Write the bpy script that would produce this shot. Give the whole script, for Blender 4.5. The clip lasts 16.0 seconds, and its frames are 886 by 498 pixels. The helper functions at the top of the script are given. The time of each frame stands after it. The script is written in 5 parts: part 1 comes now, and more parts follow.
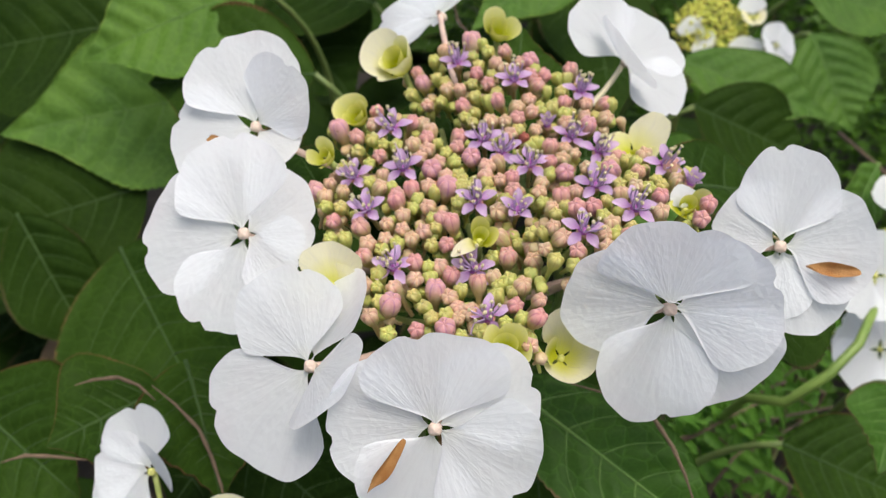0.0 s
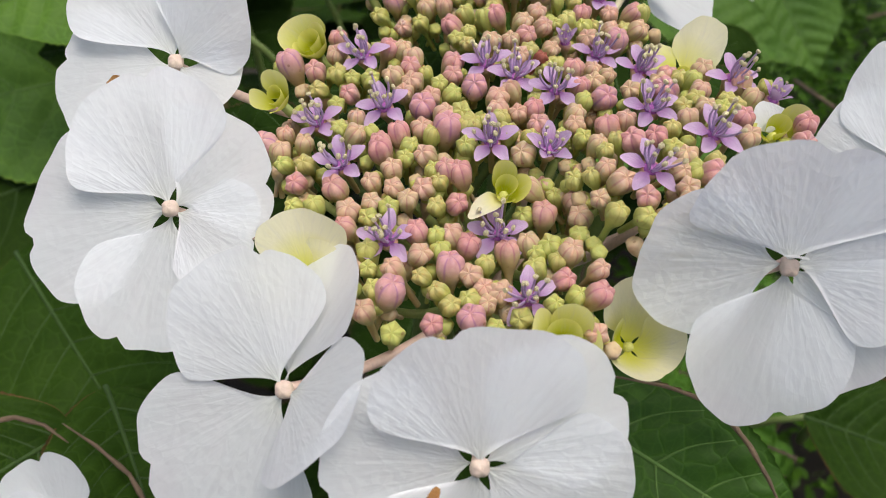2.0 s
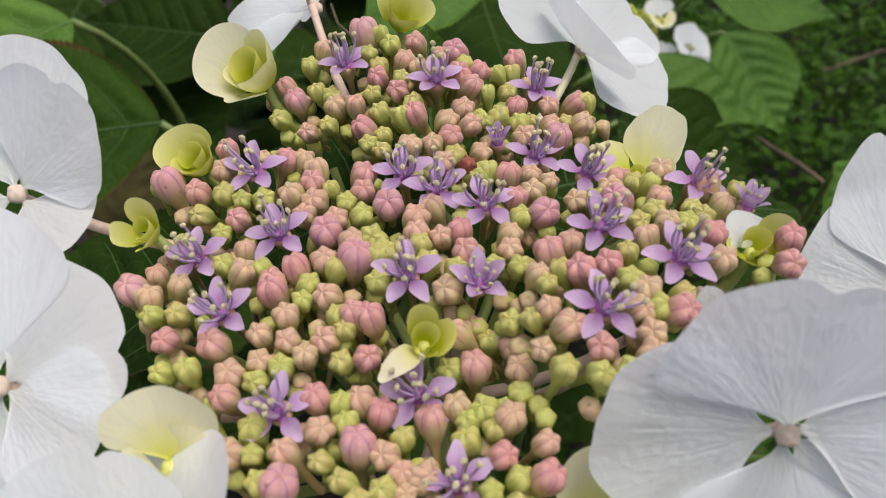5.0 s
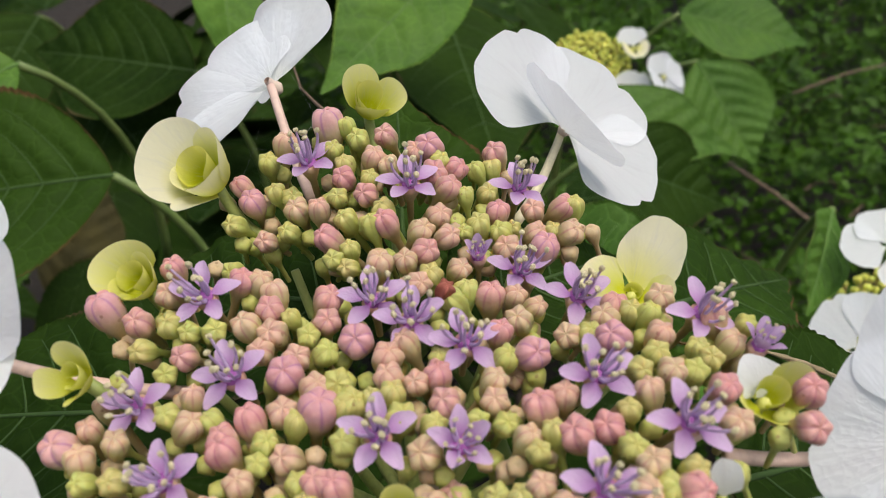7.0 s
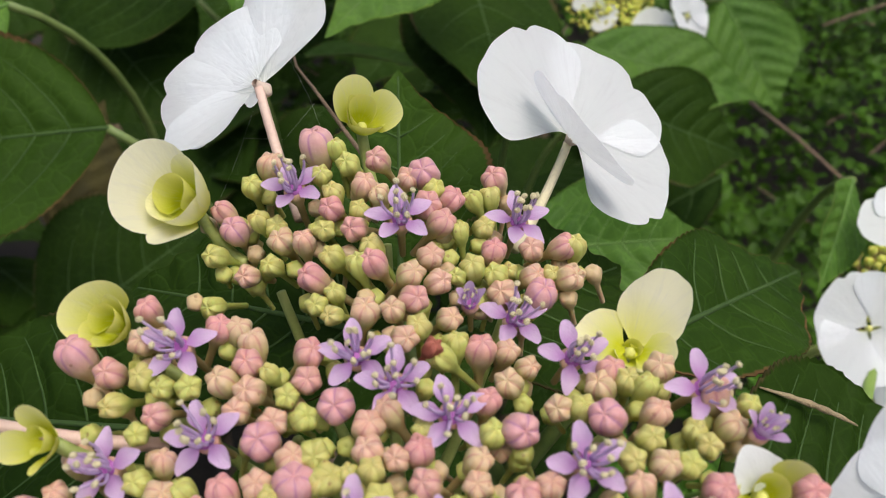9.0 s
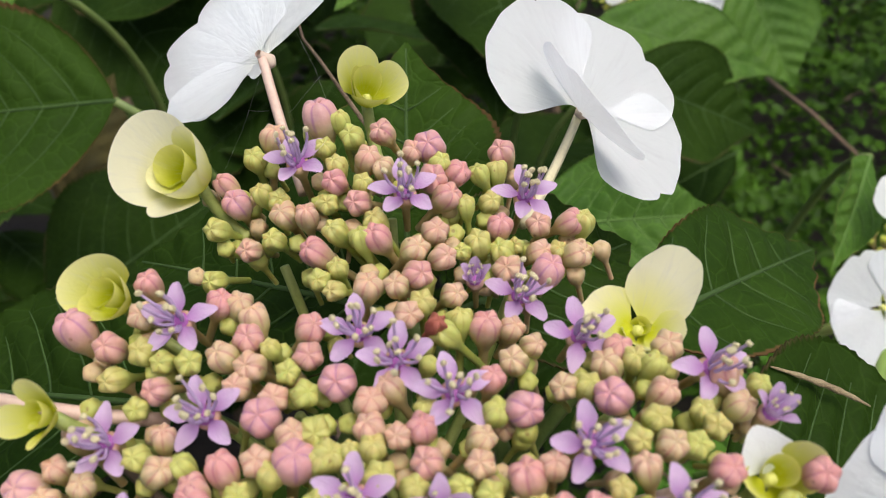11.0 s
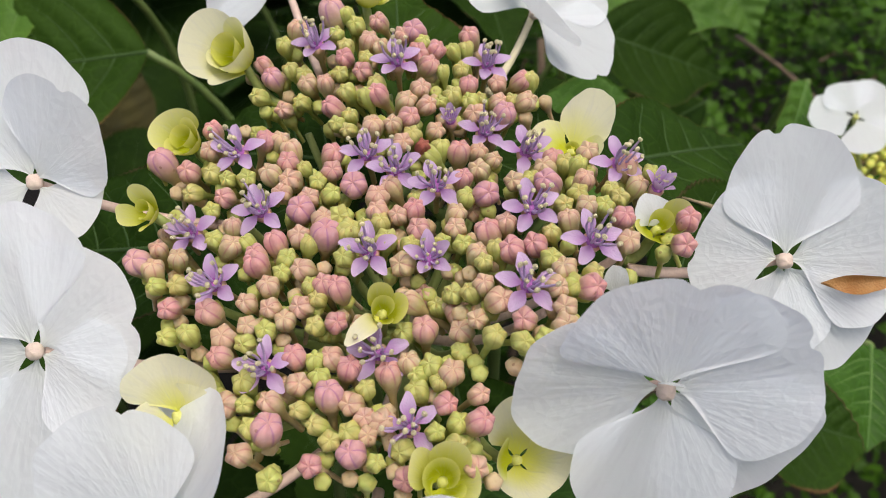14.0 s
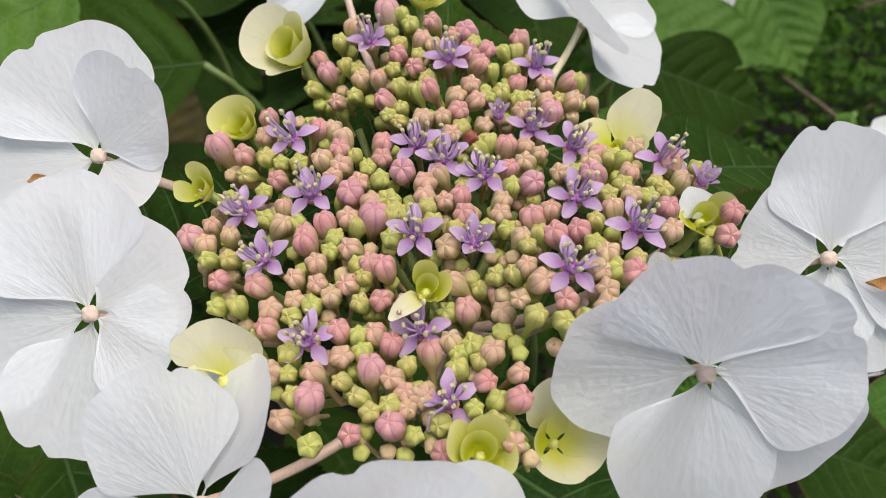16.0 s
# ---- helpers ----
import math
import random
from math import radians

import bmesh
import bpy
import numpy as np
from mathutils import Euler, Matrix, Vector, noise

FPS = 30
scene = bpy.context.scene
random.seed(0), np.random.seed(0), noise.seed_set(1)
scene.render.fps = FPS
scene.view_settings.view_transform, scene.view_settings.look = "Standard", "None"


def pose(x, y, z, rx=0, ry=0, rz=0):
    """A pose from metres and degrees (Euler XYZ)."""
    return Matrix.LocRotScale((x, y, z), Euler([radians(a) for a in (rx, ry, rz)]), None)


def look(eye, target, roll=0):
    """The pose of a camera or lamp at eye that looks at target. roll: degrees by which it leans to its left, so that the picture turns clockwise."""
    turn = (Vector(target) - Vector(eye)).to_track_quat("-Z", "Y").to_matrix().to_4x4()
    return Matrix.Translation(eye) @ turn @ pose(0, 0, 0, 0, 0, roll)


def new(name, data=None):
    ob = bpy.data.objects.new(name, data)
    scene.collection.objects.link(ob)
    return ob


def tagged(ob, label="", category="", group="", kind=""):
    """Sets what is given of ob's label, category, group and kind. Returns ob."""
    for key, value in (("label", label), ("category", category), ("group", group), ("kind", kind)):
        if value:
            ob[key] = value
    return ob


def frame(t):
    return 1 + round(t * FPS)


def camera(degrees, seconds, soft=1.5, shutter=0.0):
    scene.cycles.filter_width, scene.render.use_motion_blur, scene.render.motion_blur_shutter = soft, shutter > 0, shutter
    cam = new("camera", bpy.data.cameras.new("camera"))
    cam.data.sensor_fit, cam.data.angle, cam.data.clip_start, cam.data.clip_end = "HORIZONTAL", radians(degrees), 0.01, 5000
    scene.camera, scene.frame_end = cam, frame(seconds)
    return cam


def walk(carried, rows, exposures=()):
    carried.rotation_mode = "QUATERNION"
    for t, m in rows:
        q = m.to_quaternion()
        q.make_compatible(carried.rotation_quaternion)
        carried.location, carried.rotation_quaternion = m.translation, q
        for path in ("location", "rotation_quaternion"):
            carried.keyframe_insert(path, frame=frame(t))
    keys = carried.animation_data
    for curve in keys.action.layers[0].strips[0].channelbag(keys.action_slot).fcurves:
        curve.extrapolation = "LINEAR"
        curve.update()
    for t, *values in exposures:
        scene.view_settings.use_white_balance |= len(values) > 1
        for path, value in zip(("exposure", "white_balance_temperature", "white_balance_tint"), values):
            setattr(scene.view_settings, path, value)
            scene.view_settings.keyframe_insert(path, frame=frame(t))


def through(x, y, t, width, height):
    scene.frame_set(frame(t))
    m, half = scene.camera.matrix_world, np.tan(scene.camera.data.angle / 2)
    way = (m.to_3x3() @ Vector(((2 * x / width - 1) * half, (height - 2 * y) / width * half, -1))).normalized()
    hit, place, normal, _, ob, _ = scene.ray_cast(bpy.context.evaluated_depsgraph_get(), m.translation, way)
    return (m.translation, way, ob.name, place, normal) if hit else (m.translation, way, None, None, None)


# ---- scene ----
# ---- camera ----
ROWS = [
    (0.0, -0.0012, 0.0007, 0.9489, 50.27, -0.37, -0.29),
    (0.5, -0.0048, 0.0074, 0.9451, 49.82, -0.40, -3.46),
    (1.0, -0.0078, 0.0201, 0.9358, 49.55, -0.05, -4.72),
    (1.5, -0.0104, 0.0322, 0.9243, 49.41, -0.14, -5.92),
    (2.0, -0.0143, 0.0393, 0.9122, 49.38, -0.27, -6.66),
    (2.5, -0.0181, 0.0415, 0.9073, 49.24, -0.13, -6.80),
    (3.0, -0.0157, 0.0467, 0.9043, 49.76, 0.46, -7.75),
    (3.5, -0.0130, 0.0531, 0.9019, 52.41, 0.74, -8.32),
    (4.0, -0.0083, 0.0588, 0.9020, 53.28, 0.61, -9.02),
    (4.2, -0.0053, 0.0615, 0.9024, 52.83, 0.76, -9.01),
    (6.3, 0.0003, 0.0778, 0.9082, 54.77, 0.17, -11.72),
    (6.5, 0.0009, 0.0817, 0.9086, 54.27, -0.17, -11.73),
    (7.0, 0.0015, 0.0891, 0.9107, 53.68, -0.10, -11.71),
    (7.5, 0.0030, 0.0962, 0.9133, 52.93, -0.40, -11.42),
    (8.0, 0.0040, 0.1005, 0.9155, 51.92, -1.07, -10.85),
    (8.5, 0.0053, 0.1034, 0.9217, 49.72, -1.69, -10.16),
    (8.7, 0.0069, 0.1048, 0.9213, 48.04, -1.43, -10.18),
    (10.8, 0.0091, 0.1097, 0.9225, 45.88, -0.52, -9.03),
    (11.0, 0.0090, 0.1079, 0.9197, 45.65, -0.68, -9.11),
    (11.5, 0.0117, 0.1076, 0.9164, 44.91, 0.01, -9.23),
    (12.0, 0.0104, 0.1041, 0.9144, 45.45, 0.30, -9.31),
    (12.5, 0.0082, 0.1019, 0.9133, 45.14, 0.65, -9.65),
    (13.0, 0.0075, 0.0937, 0.9172, 44.83, 1.14, -9.89),
    (13.5, 0.0047, 0.0732, 0.9232, 44.95, 1.02, -10.05),
    (14.0, 0.0034, 0.0591, 0.9303, 45.21, 0.89, -10.53),
    (14.5, 0.0026, 0.0486, 0.9343, 45.58, -0.16, -9.66),
    (15.0, 0.0023, 0.0386, 0.9359, 46.33, -0.57, -8.60),
    (15.5, 0.0034, 0.0437, 0.9313, 46.59, 0.47, -7.87),
    (16.0, 0.0006, 0.0509, 0.9253, 48.08, 0.94, -7.21),
]
cam = camera(55.19, 16.0, soft=1.0)
cam.data.dof.use_dof = True
cam.data.dof.focus_distance = 0.142
cam.data.dof.aperture_fstop = 32.0
walk(cam, [(t, pose(x, y, z, rx, ry, rz)) for t, x, y, z, rx, ry, rz in ROWS],
     exposures=((0.0, 0.18), (1.5, 0.1), (3.5, -0.16), (4.2, -0.12), (7.0, 0.04), (8.5, 0.08), (11.0, 0.18), (12.0, 0.08), (13.0, -0.02), (14.0, 0.04), (15.0, 0.08), (16.0, 0.06)))

# ---- light: a bright overcast sky ----
sky_world = bpy.data.worlds.new("overcast_sky")
scene.world = sky_world
sky_world.use_nodes = True
wn = sky_world.node_tree
sky = wn.nodes.new("ShaderNodeTexSky")
sky.sky_type = "NISHITA"
sky.sun_disc = False
sky.sun_elevation = radians(76)
sky.sun_rotation = radians(137)
sky.air_density, sky.dust_density, sky.ozone_density = 0.6, 6.0, 0.4
wn.links.new(sky.outputs["Color"], wn.nodes["Background"].inputs["Color"])
wn.nodes["Background"].inputs["Strength"].default_value = 0.165
sun_data = bpy.data.lights.new("sun", "SUN")
sun_data.energy = 1.3
sun_data.angle = radians(45)
sun_data.color = (1.0, 0.99, 0.96)
sun = new("sun", sun_data)
sun.matrix_world = look((0.3, -0.12, 3.0), (0.0, 0.2, 0.8))

# ---- materials ----


def shader(name):
    m = bpy.data.materials.new(name)
    m.use_nodes = True
    nt = m.node_tree
    return m, nt, nt.nodes["Principled BSDF"]


def add(nt, kind, **given):
    """A node; keys name its inputs (with _ for spaces), values are sockets or numbers."""
    nd = nt.nodes.new(kind)
    for key, value in given.items():
        sock = nd.inputs[int(key[1:])] if key[0] == "i" and key[1:].isdigit() else nd.inputs[key.replace("_", " ")]
        if isinstance(value, bpy.types.NodeSocket):
            nt.links.new(value, sock)
        else:
            sock.default_value = value
    return nd


def blend(nt, fac, a, b, how="MIX"):
    nd = nt.nodes.new("ShaderNodeMix")
    nd.data_type, nd.blend_type = "RGBA", how
    for i, value in ((0, fac), (6, a), (7, b)):
        if isinstance(value, bpy.types.NodeSocket):
            nt.links.new(value, nd.inputs[i])
        else:
            nd.inputs[i].default_value = value if i == 0 else (*value, 1)
    return nd.outputs[2]


def ramp(nt, fac, lo, hi):
    nd = nt.nodes.new("ShaderNodeMapRange")
    nd.inputs["From Min"].default_value, nd.inputs["From Max"].default_value = lo, hi
    nt.links.new(fac, nd.inputs["Value"])
    return nd.outputs["Result"]


def calc(nt, op, a, b=0.0):
    nd = nt.nodes.new("ShaderNodeMath")
    nd.operation = op
    for i, value in enumerate((a, b)):
        if isinstance(value, bpy.types.NodeSocket):
            nt.links.new(value, nd.inputs[i])
        else:
            nd.inputs[i].default_value = value
    return nd.outputs[0]


def noise_at(nt, coords, scale, detail=3.0, stretch=None):
    if stretch:
        mp = nt.nodes.new("ShaderNodeMapping")
        mp.inputs["Scale"].default_value = stretch
        nt.links.new(coords, mp.inputs["Vector"])
        coords = mp.outputs["Vector"]
    return add(nt, "ShaderNodeTexNoise", Vector=coords, Scale=scale, Detail=detail).outputs["Fac"]


def thin(nt, principled, colour, share):
    """Lets part of the light through a petal or leaf."""
    out = nt.nodes["Material Output"]
    tr = add(nt, "ShaderNodeBsdfTranslucent", Color=colour)
    mixed = add(nt, "ShaderNodeMixShader", i0=share, i1=principled.outputs[0], i2=tr.outputs[0])
    nt.links.new(mixed.outputs[0], out.inputs["Surface"])
    return tr


def relief(nt, principled, height, strength, distance):
    bp = add(nt, "ShaderNodeBump", Height=height, Strength=strength, Distance=distance)
    nt.links.new(bp.outputs[0], principled.inputs["Normal"])


def petal_material(name, inner, outer, inner_reach, tint, share=0.3, rough=0.6, veins=0.35, through=None, reach_from=0.1):
    """Sepal: colour runs from the claw outwards; fine fan veins and crinkles."""
    m, nt, p = shader(name)
    uv = nt.nodes.new("ShaderNodeTexCoord").outputs["UV"]
    sep = add(nt, "ShaderNodeSeparateXYZ", Vector=uv)
    obj = nt.nodes.new("ShaderNodeTexCoord").outputs["Object"]
    patch = noise_at(nt, obj, 110.0, 2.0)
    reach = ramp(nt, calc(nt, "ADD", sep.outputs[1], calc(nt, "MULTIPLY", patch, 0.25)), reach_from, inner_reach)
    col = blend(nt, reach, inner, outer)
    col = blend(nt, calc(nt, "MULTIPLY", ramp(nt, noise_at(nt, obj, 60.0, 2.0), 0.52, 0.75), 0.55), col, tint)
    streak = noise_at(nt, uv, 1.0, 3.0, (46.0, 2.2, 1.0))
    crinkle = noise_at(nt, obj, 520.0, 2.0)
    fan = nt.nodes.new("ShaderNodeMapping")
    fan.inputs["Scale"].default_value = (30.0, 7.5, 1.0)
    nt.links.new(uv, fan.inputs["Vector"])
    cells = add(nt, "ShaderNodeTexVoronoi", Vector=fan.outputs["Vector"], Scale=1.0)
    cells.feature = "DISTANCE_TO_EDGE"
    edge = ramp(nt, cells.outputs["Distance"], 0.0, 0.45)
    col = blend(nt, calc(nt, "MULTIPLY", ramp(nt, streak, 0.52, 0.70), 0.16), col, (0.55, 0.55, 0.58))
    dots = add(nt, "ShaderNodeTexVoronoi", Vector=obj, Scale=95.0, Randomness=1.0)
    near = calc(nt, "LESS_THAN", dots.outputs["Distance"], 0.022)
    rare = calc(nt, "GREATER_THAN", add(nt, "ShaderNodeSeparateColor", Color=dots.outputs["Color"]).outputs[0], 0.8)
    col = blend(nt, calc(nt, "MULTIPLY", calc(nt, "MULTIPLY", near, rare), 0.6), col, (0.12, 0.09, 0.07))
    pucker = noise_at(nt, obj, 210.0, 2.0)
    height = calc(nt, "ADD", calc(nt, "MULTIPLY", streak, 0.9), calc(nt, "ADD", calc(nt, "MULTIPLY", crinkle, 0.3), calc(nt, "MULTIPLY", edge, 0.40)))
    height = calc(nt, "ADD", height, calc(nt, "MULTIPLY", pucker, 0.9))
    nt.links.new(col, p.inputs["Base Color"])
    p.inputs["Roughness"].default_value = rough
    p.inputs["Specular IOR Level"].default_value = 0.3
    relief(nt, p, height, veins, 0.0006)
    thin(nt, p, blend(nt, 0.8, col, through) if through else col, share)
    return m


def bud_material(name, skin, blush, seam, blush_amount, spread=0.0):
    """Bud: greenish at its foot, flushed towards the tip, with thin dark seams, specks and a fine bloom."""
    m, nt, p = shader(name)
    obj = nt.nodes.new("ShaderNodeTexCoord").outputs["Object"]
    info = nt.nodes.new("ShaderNodeObjectInfo")
    masks = {}
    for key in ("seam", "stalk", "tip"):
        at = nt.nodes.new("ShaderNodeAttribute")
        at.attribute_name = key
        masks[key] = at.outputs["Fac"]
    shifted = add(nt, "ShaderNodeVectorMath", i0=obj)
    shifted.operation = "ADD"
    nt.links.new(info.outputs["Random"], shifted.inputs[1])
    blot = noise_at(nt, shifted.outputs[0], 520.0, 3.0)
    foot = tuple(0.55 * v + 0.45 * w for v, w in zip(skin, (0.40, 0.43, 0.10)))
    col = blend(nt, ramp(nt, calc(nt, "ADD", masks["tip"], calc(nt, "MULTIPLY", blot, 0.3)), 0.25, 0.95), foot, skin)
    flush = calc(nt, "ADD", calc(nt, "MULTIPLY", masks["tip"], 0.55), calc(nt, "ADD", calc(nt, "MULTIPLY", info.outputs["Random"], 0.5), calc(nt, "MULTIPLY", blot, 0.7)))
    col = blend(nt, calc(nt, "MULTIPLY", ramp(nt, flush, 0.65 - spread, 1.45 - spread), blush_amount), col, blush)
    pale = noise_at(nt, shifted.outputs[0], 1500.0, 2.0)
    col = blend(nt, calc(nt, "MULTIPLY", ramp(nt, pale, 0.45, 0.7), 0.22), col, tuple(min(0.85, v * 1.25 + 0.03) for v in skin))
    freckle = add(nt, "ShaderNodeTexVoronoi", Vector=shifted.outputs[0], Scale=620.0)
    rare = calc(nt, "GREATER_THAN", add(nt, "ShaderNodeSeparateColor", Color=freckle.outputs["Color"]).outputs[0], 0.7)
    speck = calc(nt, "MULTIPLY", calc(nt, "LESS_THAN", freckle.outputs["Distance"], 0.16), rare)
    col = blend(nt, calc(nt, "MULTIPLY", speck, 0.55), col, (0.20, 0.09, 0.05))
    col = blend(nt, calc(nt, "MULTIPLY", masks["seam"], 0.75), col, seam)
    col = blend(nt, masks["stalk"], col, (0.36, 0.41, 0.10) if "green" in name else (0.47, 0.37, 0.17))
    nt.links.new(col, p.inputs["Base Color"])
    p.inputs["Roughness"].default_value = 0.5
    p.inputs["Specular IOR Level"].default_value = 0.3
    p.inputs["Subsurface Weight"].default_value = 0.35
    p.inputs["Subsurface Radius"].default_value = (1.0, 0.6, 0.35)
    p.inputs["Subsurface Scale"].default_value = 0.0008
    relief(nt, p, calc(nt, "ADD", noise_at(nt, obj, 1900.0, 2.0), calc(nt, "MULTIPLY", blot, 0.8)), 0.35, 0.00025)
    return m


def plain_material(name, a, b, scale, rough=0.5, bump=0.2, depth=0.0003, share=0.0):
    """Two tones mottled at two scales."""
    m, nt, p = shader(name)
    obj = nt.nodes.new("ShaderNodeTexCoord").outputs["Object"]
    col = blend(nt, ramp(nt, noise_at(nt, obj, scale, 4.0), 0.3, 0.7), a, b)
    col = blend(nt, calc(nt, "MULTIPLY", ramp(nt, noise_at(nt, obj, scale * 7, 2.0), 0.5, 0.8), 0.4), col, tuple(v * 0.6 for v in a))
    nt.links.new(col, p.inputs["Base Color"])
    p.inputs["Roughness"].default_value = rough
    relief(nt, p, noise_at(nt, obj, scale * 9, 3.0), bump, depth)
    if share:
        thin(nt, p, col, share)
    return m


def leaf_material(name, dark, light, rim, share=0.22, rough=0.5, gloss=0.15, edge=0.008):
    """Blade with net veins, yellowish mottling and a thin rim along its margin."""
    m, nt, p = shader(name)
    tc = nt.nodes.new("ShaderNodeTexCoord")
    obj, uv = tc.outputs["Object"], tc.outputs["UV"]
    info = nt.nodes.new("ShaderNodeObjectInfo")
    sep = add(nt, "ShaderNodeSeparateXYZ", Vector=uv)
    mott = noise_at(nt, obj, 28.0, 3.0)
    col = blend(nt, ramp(nt, calc(nt, "ADD", mott, calc(nt, "MULTIPLY", info.outputs["Random"], 0.25)), 0.35, 0.85), dark, light)
    warp = add(nt, "ShaderNodeTexNoise", Vector=obj, Scale=90.0, Detail=2.0)
    bent = add(nt, "ShaderNodeVectorMath", i0=obj)
    bent.operation = "MULTIPLY_ADD"
    nt.links.new(warp.outputs["Color"], bent.inputs[0])
    bent.inputs[1].default_value = (0.006, 0.006, 0.006)
    nt.links.new(obj, bent.inputs[2])
    line = None
    for size, sharp, much in ((170.0, 0.07, 0.24), (480.0, 0.10, 0.12)):
        net = add(nt, "ShaderNodeTexVoronoi", Vector=bent.outputs[0], Scale=size)
        net.feature = "DISTANCE_TO_EDGE"
        thread = calc(nt, "SUBTRACT", 1.0, ramp(nt, net.outputs["Distance"], 0.0, sharp))
        line = thread if line is None else line
        col = blend(nt, calc(nt, "MULTIPLY", thread, much), col, tuple(v * 1.7 + 0.004 for v in light))
        if size < 200:
            pillow = ramp(nt, net.outputs["Distance"], 0.0, 0.5)
    fleck = noise_at(nt, obj, 9.0, 5.0)
    col = blend(nt, calc(nt, "MULTIPLY", ramp(nt, fleck, 0.58, 0.75), 0.65), col, tuple(v * 1.6 for v in light))
    wide = calc(nt, "SUBTRACT", sep.outputs[1], calc(nt, "MULTIPLY", ramp(nt, noise_at(nt, obj, 40.0, 2.0), 0.62, 0.45), 0.05))
    margin = ramp(nt, calc(nt, "ADD", wide, edge), 0.955, 0.985)
    col = blend(nt, calc(nt, "MULTIPLY", margin, 0.75), col, rim)
    nt.links.new(col, p.inputs["Base Color"])
    p.inputs["Roughness"].default_value = rough
    p.inputs["Specular IOR Level"].default_value = gloss
    height = calc(nt, "ADD", calc(nt, "MULTIPLY", noise_at(nt, obj, 500.0, 2.0), 0.4), calc(nt, "SUBTRACT", calc(nt, "MULTIPLY", pillow, 0.8), calc(nt, "MULTIPLY", line, 0.4)))
    relief(nt, p, height, 0.45, 0.0006)
    thin(nt, p, col, share)
    return m


PETAL_WHITE = petal_material("white_sepal", (0.90, 0.94, 0.86), (0.905, 0.95, 0.965), 0.35, (0.88, 0.86, 0.90), 0.50, veins=0.40, through=(0.96, 0.98, 0.98))
PETAL_CREAM = petal_material("cream_sepal", (0.72, 0.72, 0.04), (0.88, 0.86, 0.60), 0.80, (0.87, 0.85, 0.50), 0.42, veins=0.14)
# cup sepals: foot is yellow pigment, deepened to paint shade inside the cups
PETAL_LEMON = petal_material("lemon_sepal", (0.60, 0.64, 0.012), (0.88, 0.86, 0.50), 1.05, (0.85, 0.83, 0.36), 0.36, veins=0.14, reach_from=0.35)
PETAL_LIME = petal_material("lime_sepal", (0.55, 0.58, 0.02), (0.82, 0.81, 0.34), 1.12, (0.76, 0.75, 0.22), 0.34, veins=0.14, reach_from=0.35)
PETAL_YELLOW = petal_material("yellow_sepal", (0.47, 0.51, 0.008), (0.82, 0.80, 0.26), 1.16, (0.72, 0.71, 0.12), 0.30, veins=0.14, reach_from=0.5)
PETAL_LILAC = petal_material("lilac_petal", (0.43, 0.17, 0.50), (0.63, 0.46, 0.68), 0.80, (0.70, 0.56, 0.73), 0.30, 0.5)
PETAL_WITHERED = plain_material("withered_sepal", (0.50, 0.27, 0.09), (0.38, 0.17, 0.045), 300.0, 0.6, 0.5, 0.0006, 0.2)
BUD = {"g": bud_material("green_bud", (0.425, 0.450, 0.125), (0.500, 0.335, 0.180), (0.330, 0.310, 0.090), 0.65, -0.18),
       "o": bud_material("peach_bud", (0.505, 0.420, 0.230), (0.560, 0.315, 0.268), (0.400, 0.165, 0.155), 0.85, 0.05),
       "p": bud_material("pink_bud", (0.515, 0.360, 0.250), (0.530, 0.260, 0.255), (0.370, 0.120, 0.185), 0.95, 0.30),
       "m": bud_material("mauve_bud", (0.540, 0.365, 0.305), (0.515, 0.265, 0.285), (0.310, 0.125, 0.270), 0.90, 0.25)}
WITHERED_RED = plain_material("withered_bud", (0.34, 0.09, 0.06), (0.22, 0.07, 0.04), 900.0, 0.7)
BUD_YOUNG = bud_material("young_bud", (0.55, 0.60, 0.10), (0.60, 0.58, 0.14), (0.40, 0.44, 0.06), 0.8)
ANTHER = plain_material("anther", (0.70, 0.63, 0.34), (0.80, 0.74, 0.50), 2500.0, 0.9, 0.8, 0.0003)
FILAMENT = plain_material("filament", (0.54, 0.38, 0.66), (0.68, 0.55, 0.74), 600.0, 0.5, share=0.2)
THROAT = plain_material("throat", (0.36, 0.10, 0.36), (0.32, 0.08, 0.34), 800.0, 0.5)
EYE = plain_material("floret_eye", (0.66, 0.56, 0.42), (0.68, 0.52, 0.45), 500.0, 0.55)
EYE_GREEN = plain_material("green_eye", (0.56, 0.58, 0.14), (0.66, 0.66, 0.22), 500.0, 0.55)
STALK_PINK = plain_material("pink_stalk", (0.64, 0.45, 0.37), (0.69, 0.53, 0.43), 200.0, 0.5)
STALK_PALE = plain_material("pale_stalk", (0.60, 0.56, 0.34), (0.64, 0.58, 0.40), 200.0, 0.5)
STALK_GREEN = plain_material("green_stalk", (0.26, 0.33, 0.08), (0.34, 0.38, 0.11), 200.0, 0.5)
SHOOT = plain_material("green_shoot", (0.15, 0.25, 0.045), (0.20, 0.30, 0.06), 200.0, 0.45)
PETIOLE = plain_material("petiole", (0.12, 0.19, 0.045), (0.17, 0.23, 0.06), 200.0, 0.5)
TWIG = plain_material("twig", (0.11, 0.075, 0.045), (0.18, 0.125, 0.08), 90.0, 0.8, 0.6, 0.001)
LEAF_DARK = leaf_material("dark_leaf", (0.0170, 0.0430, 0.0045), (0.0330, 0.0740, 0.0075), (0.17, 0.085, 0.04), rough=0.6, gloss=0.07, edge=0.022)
# leaf green darkened to hold the shade inside the bush and under the head
LEAF_SHADED = leaf_material("shaded_leaf", (0.0110, 0.0285, 0.0032), (0.0220, 0.0500, 0.0048), (0.10, 0.075, 0.035), rough=0.6, gloss=0.06, edge=0.010)
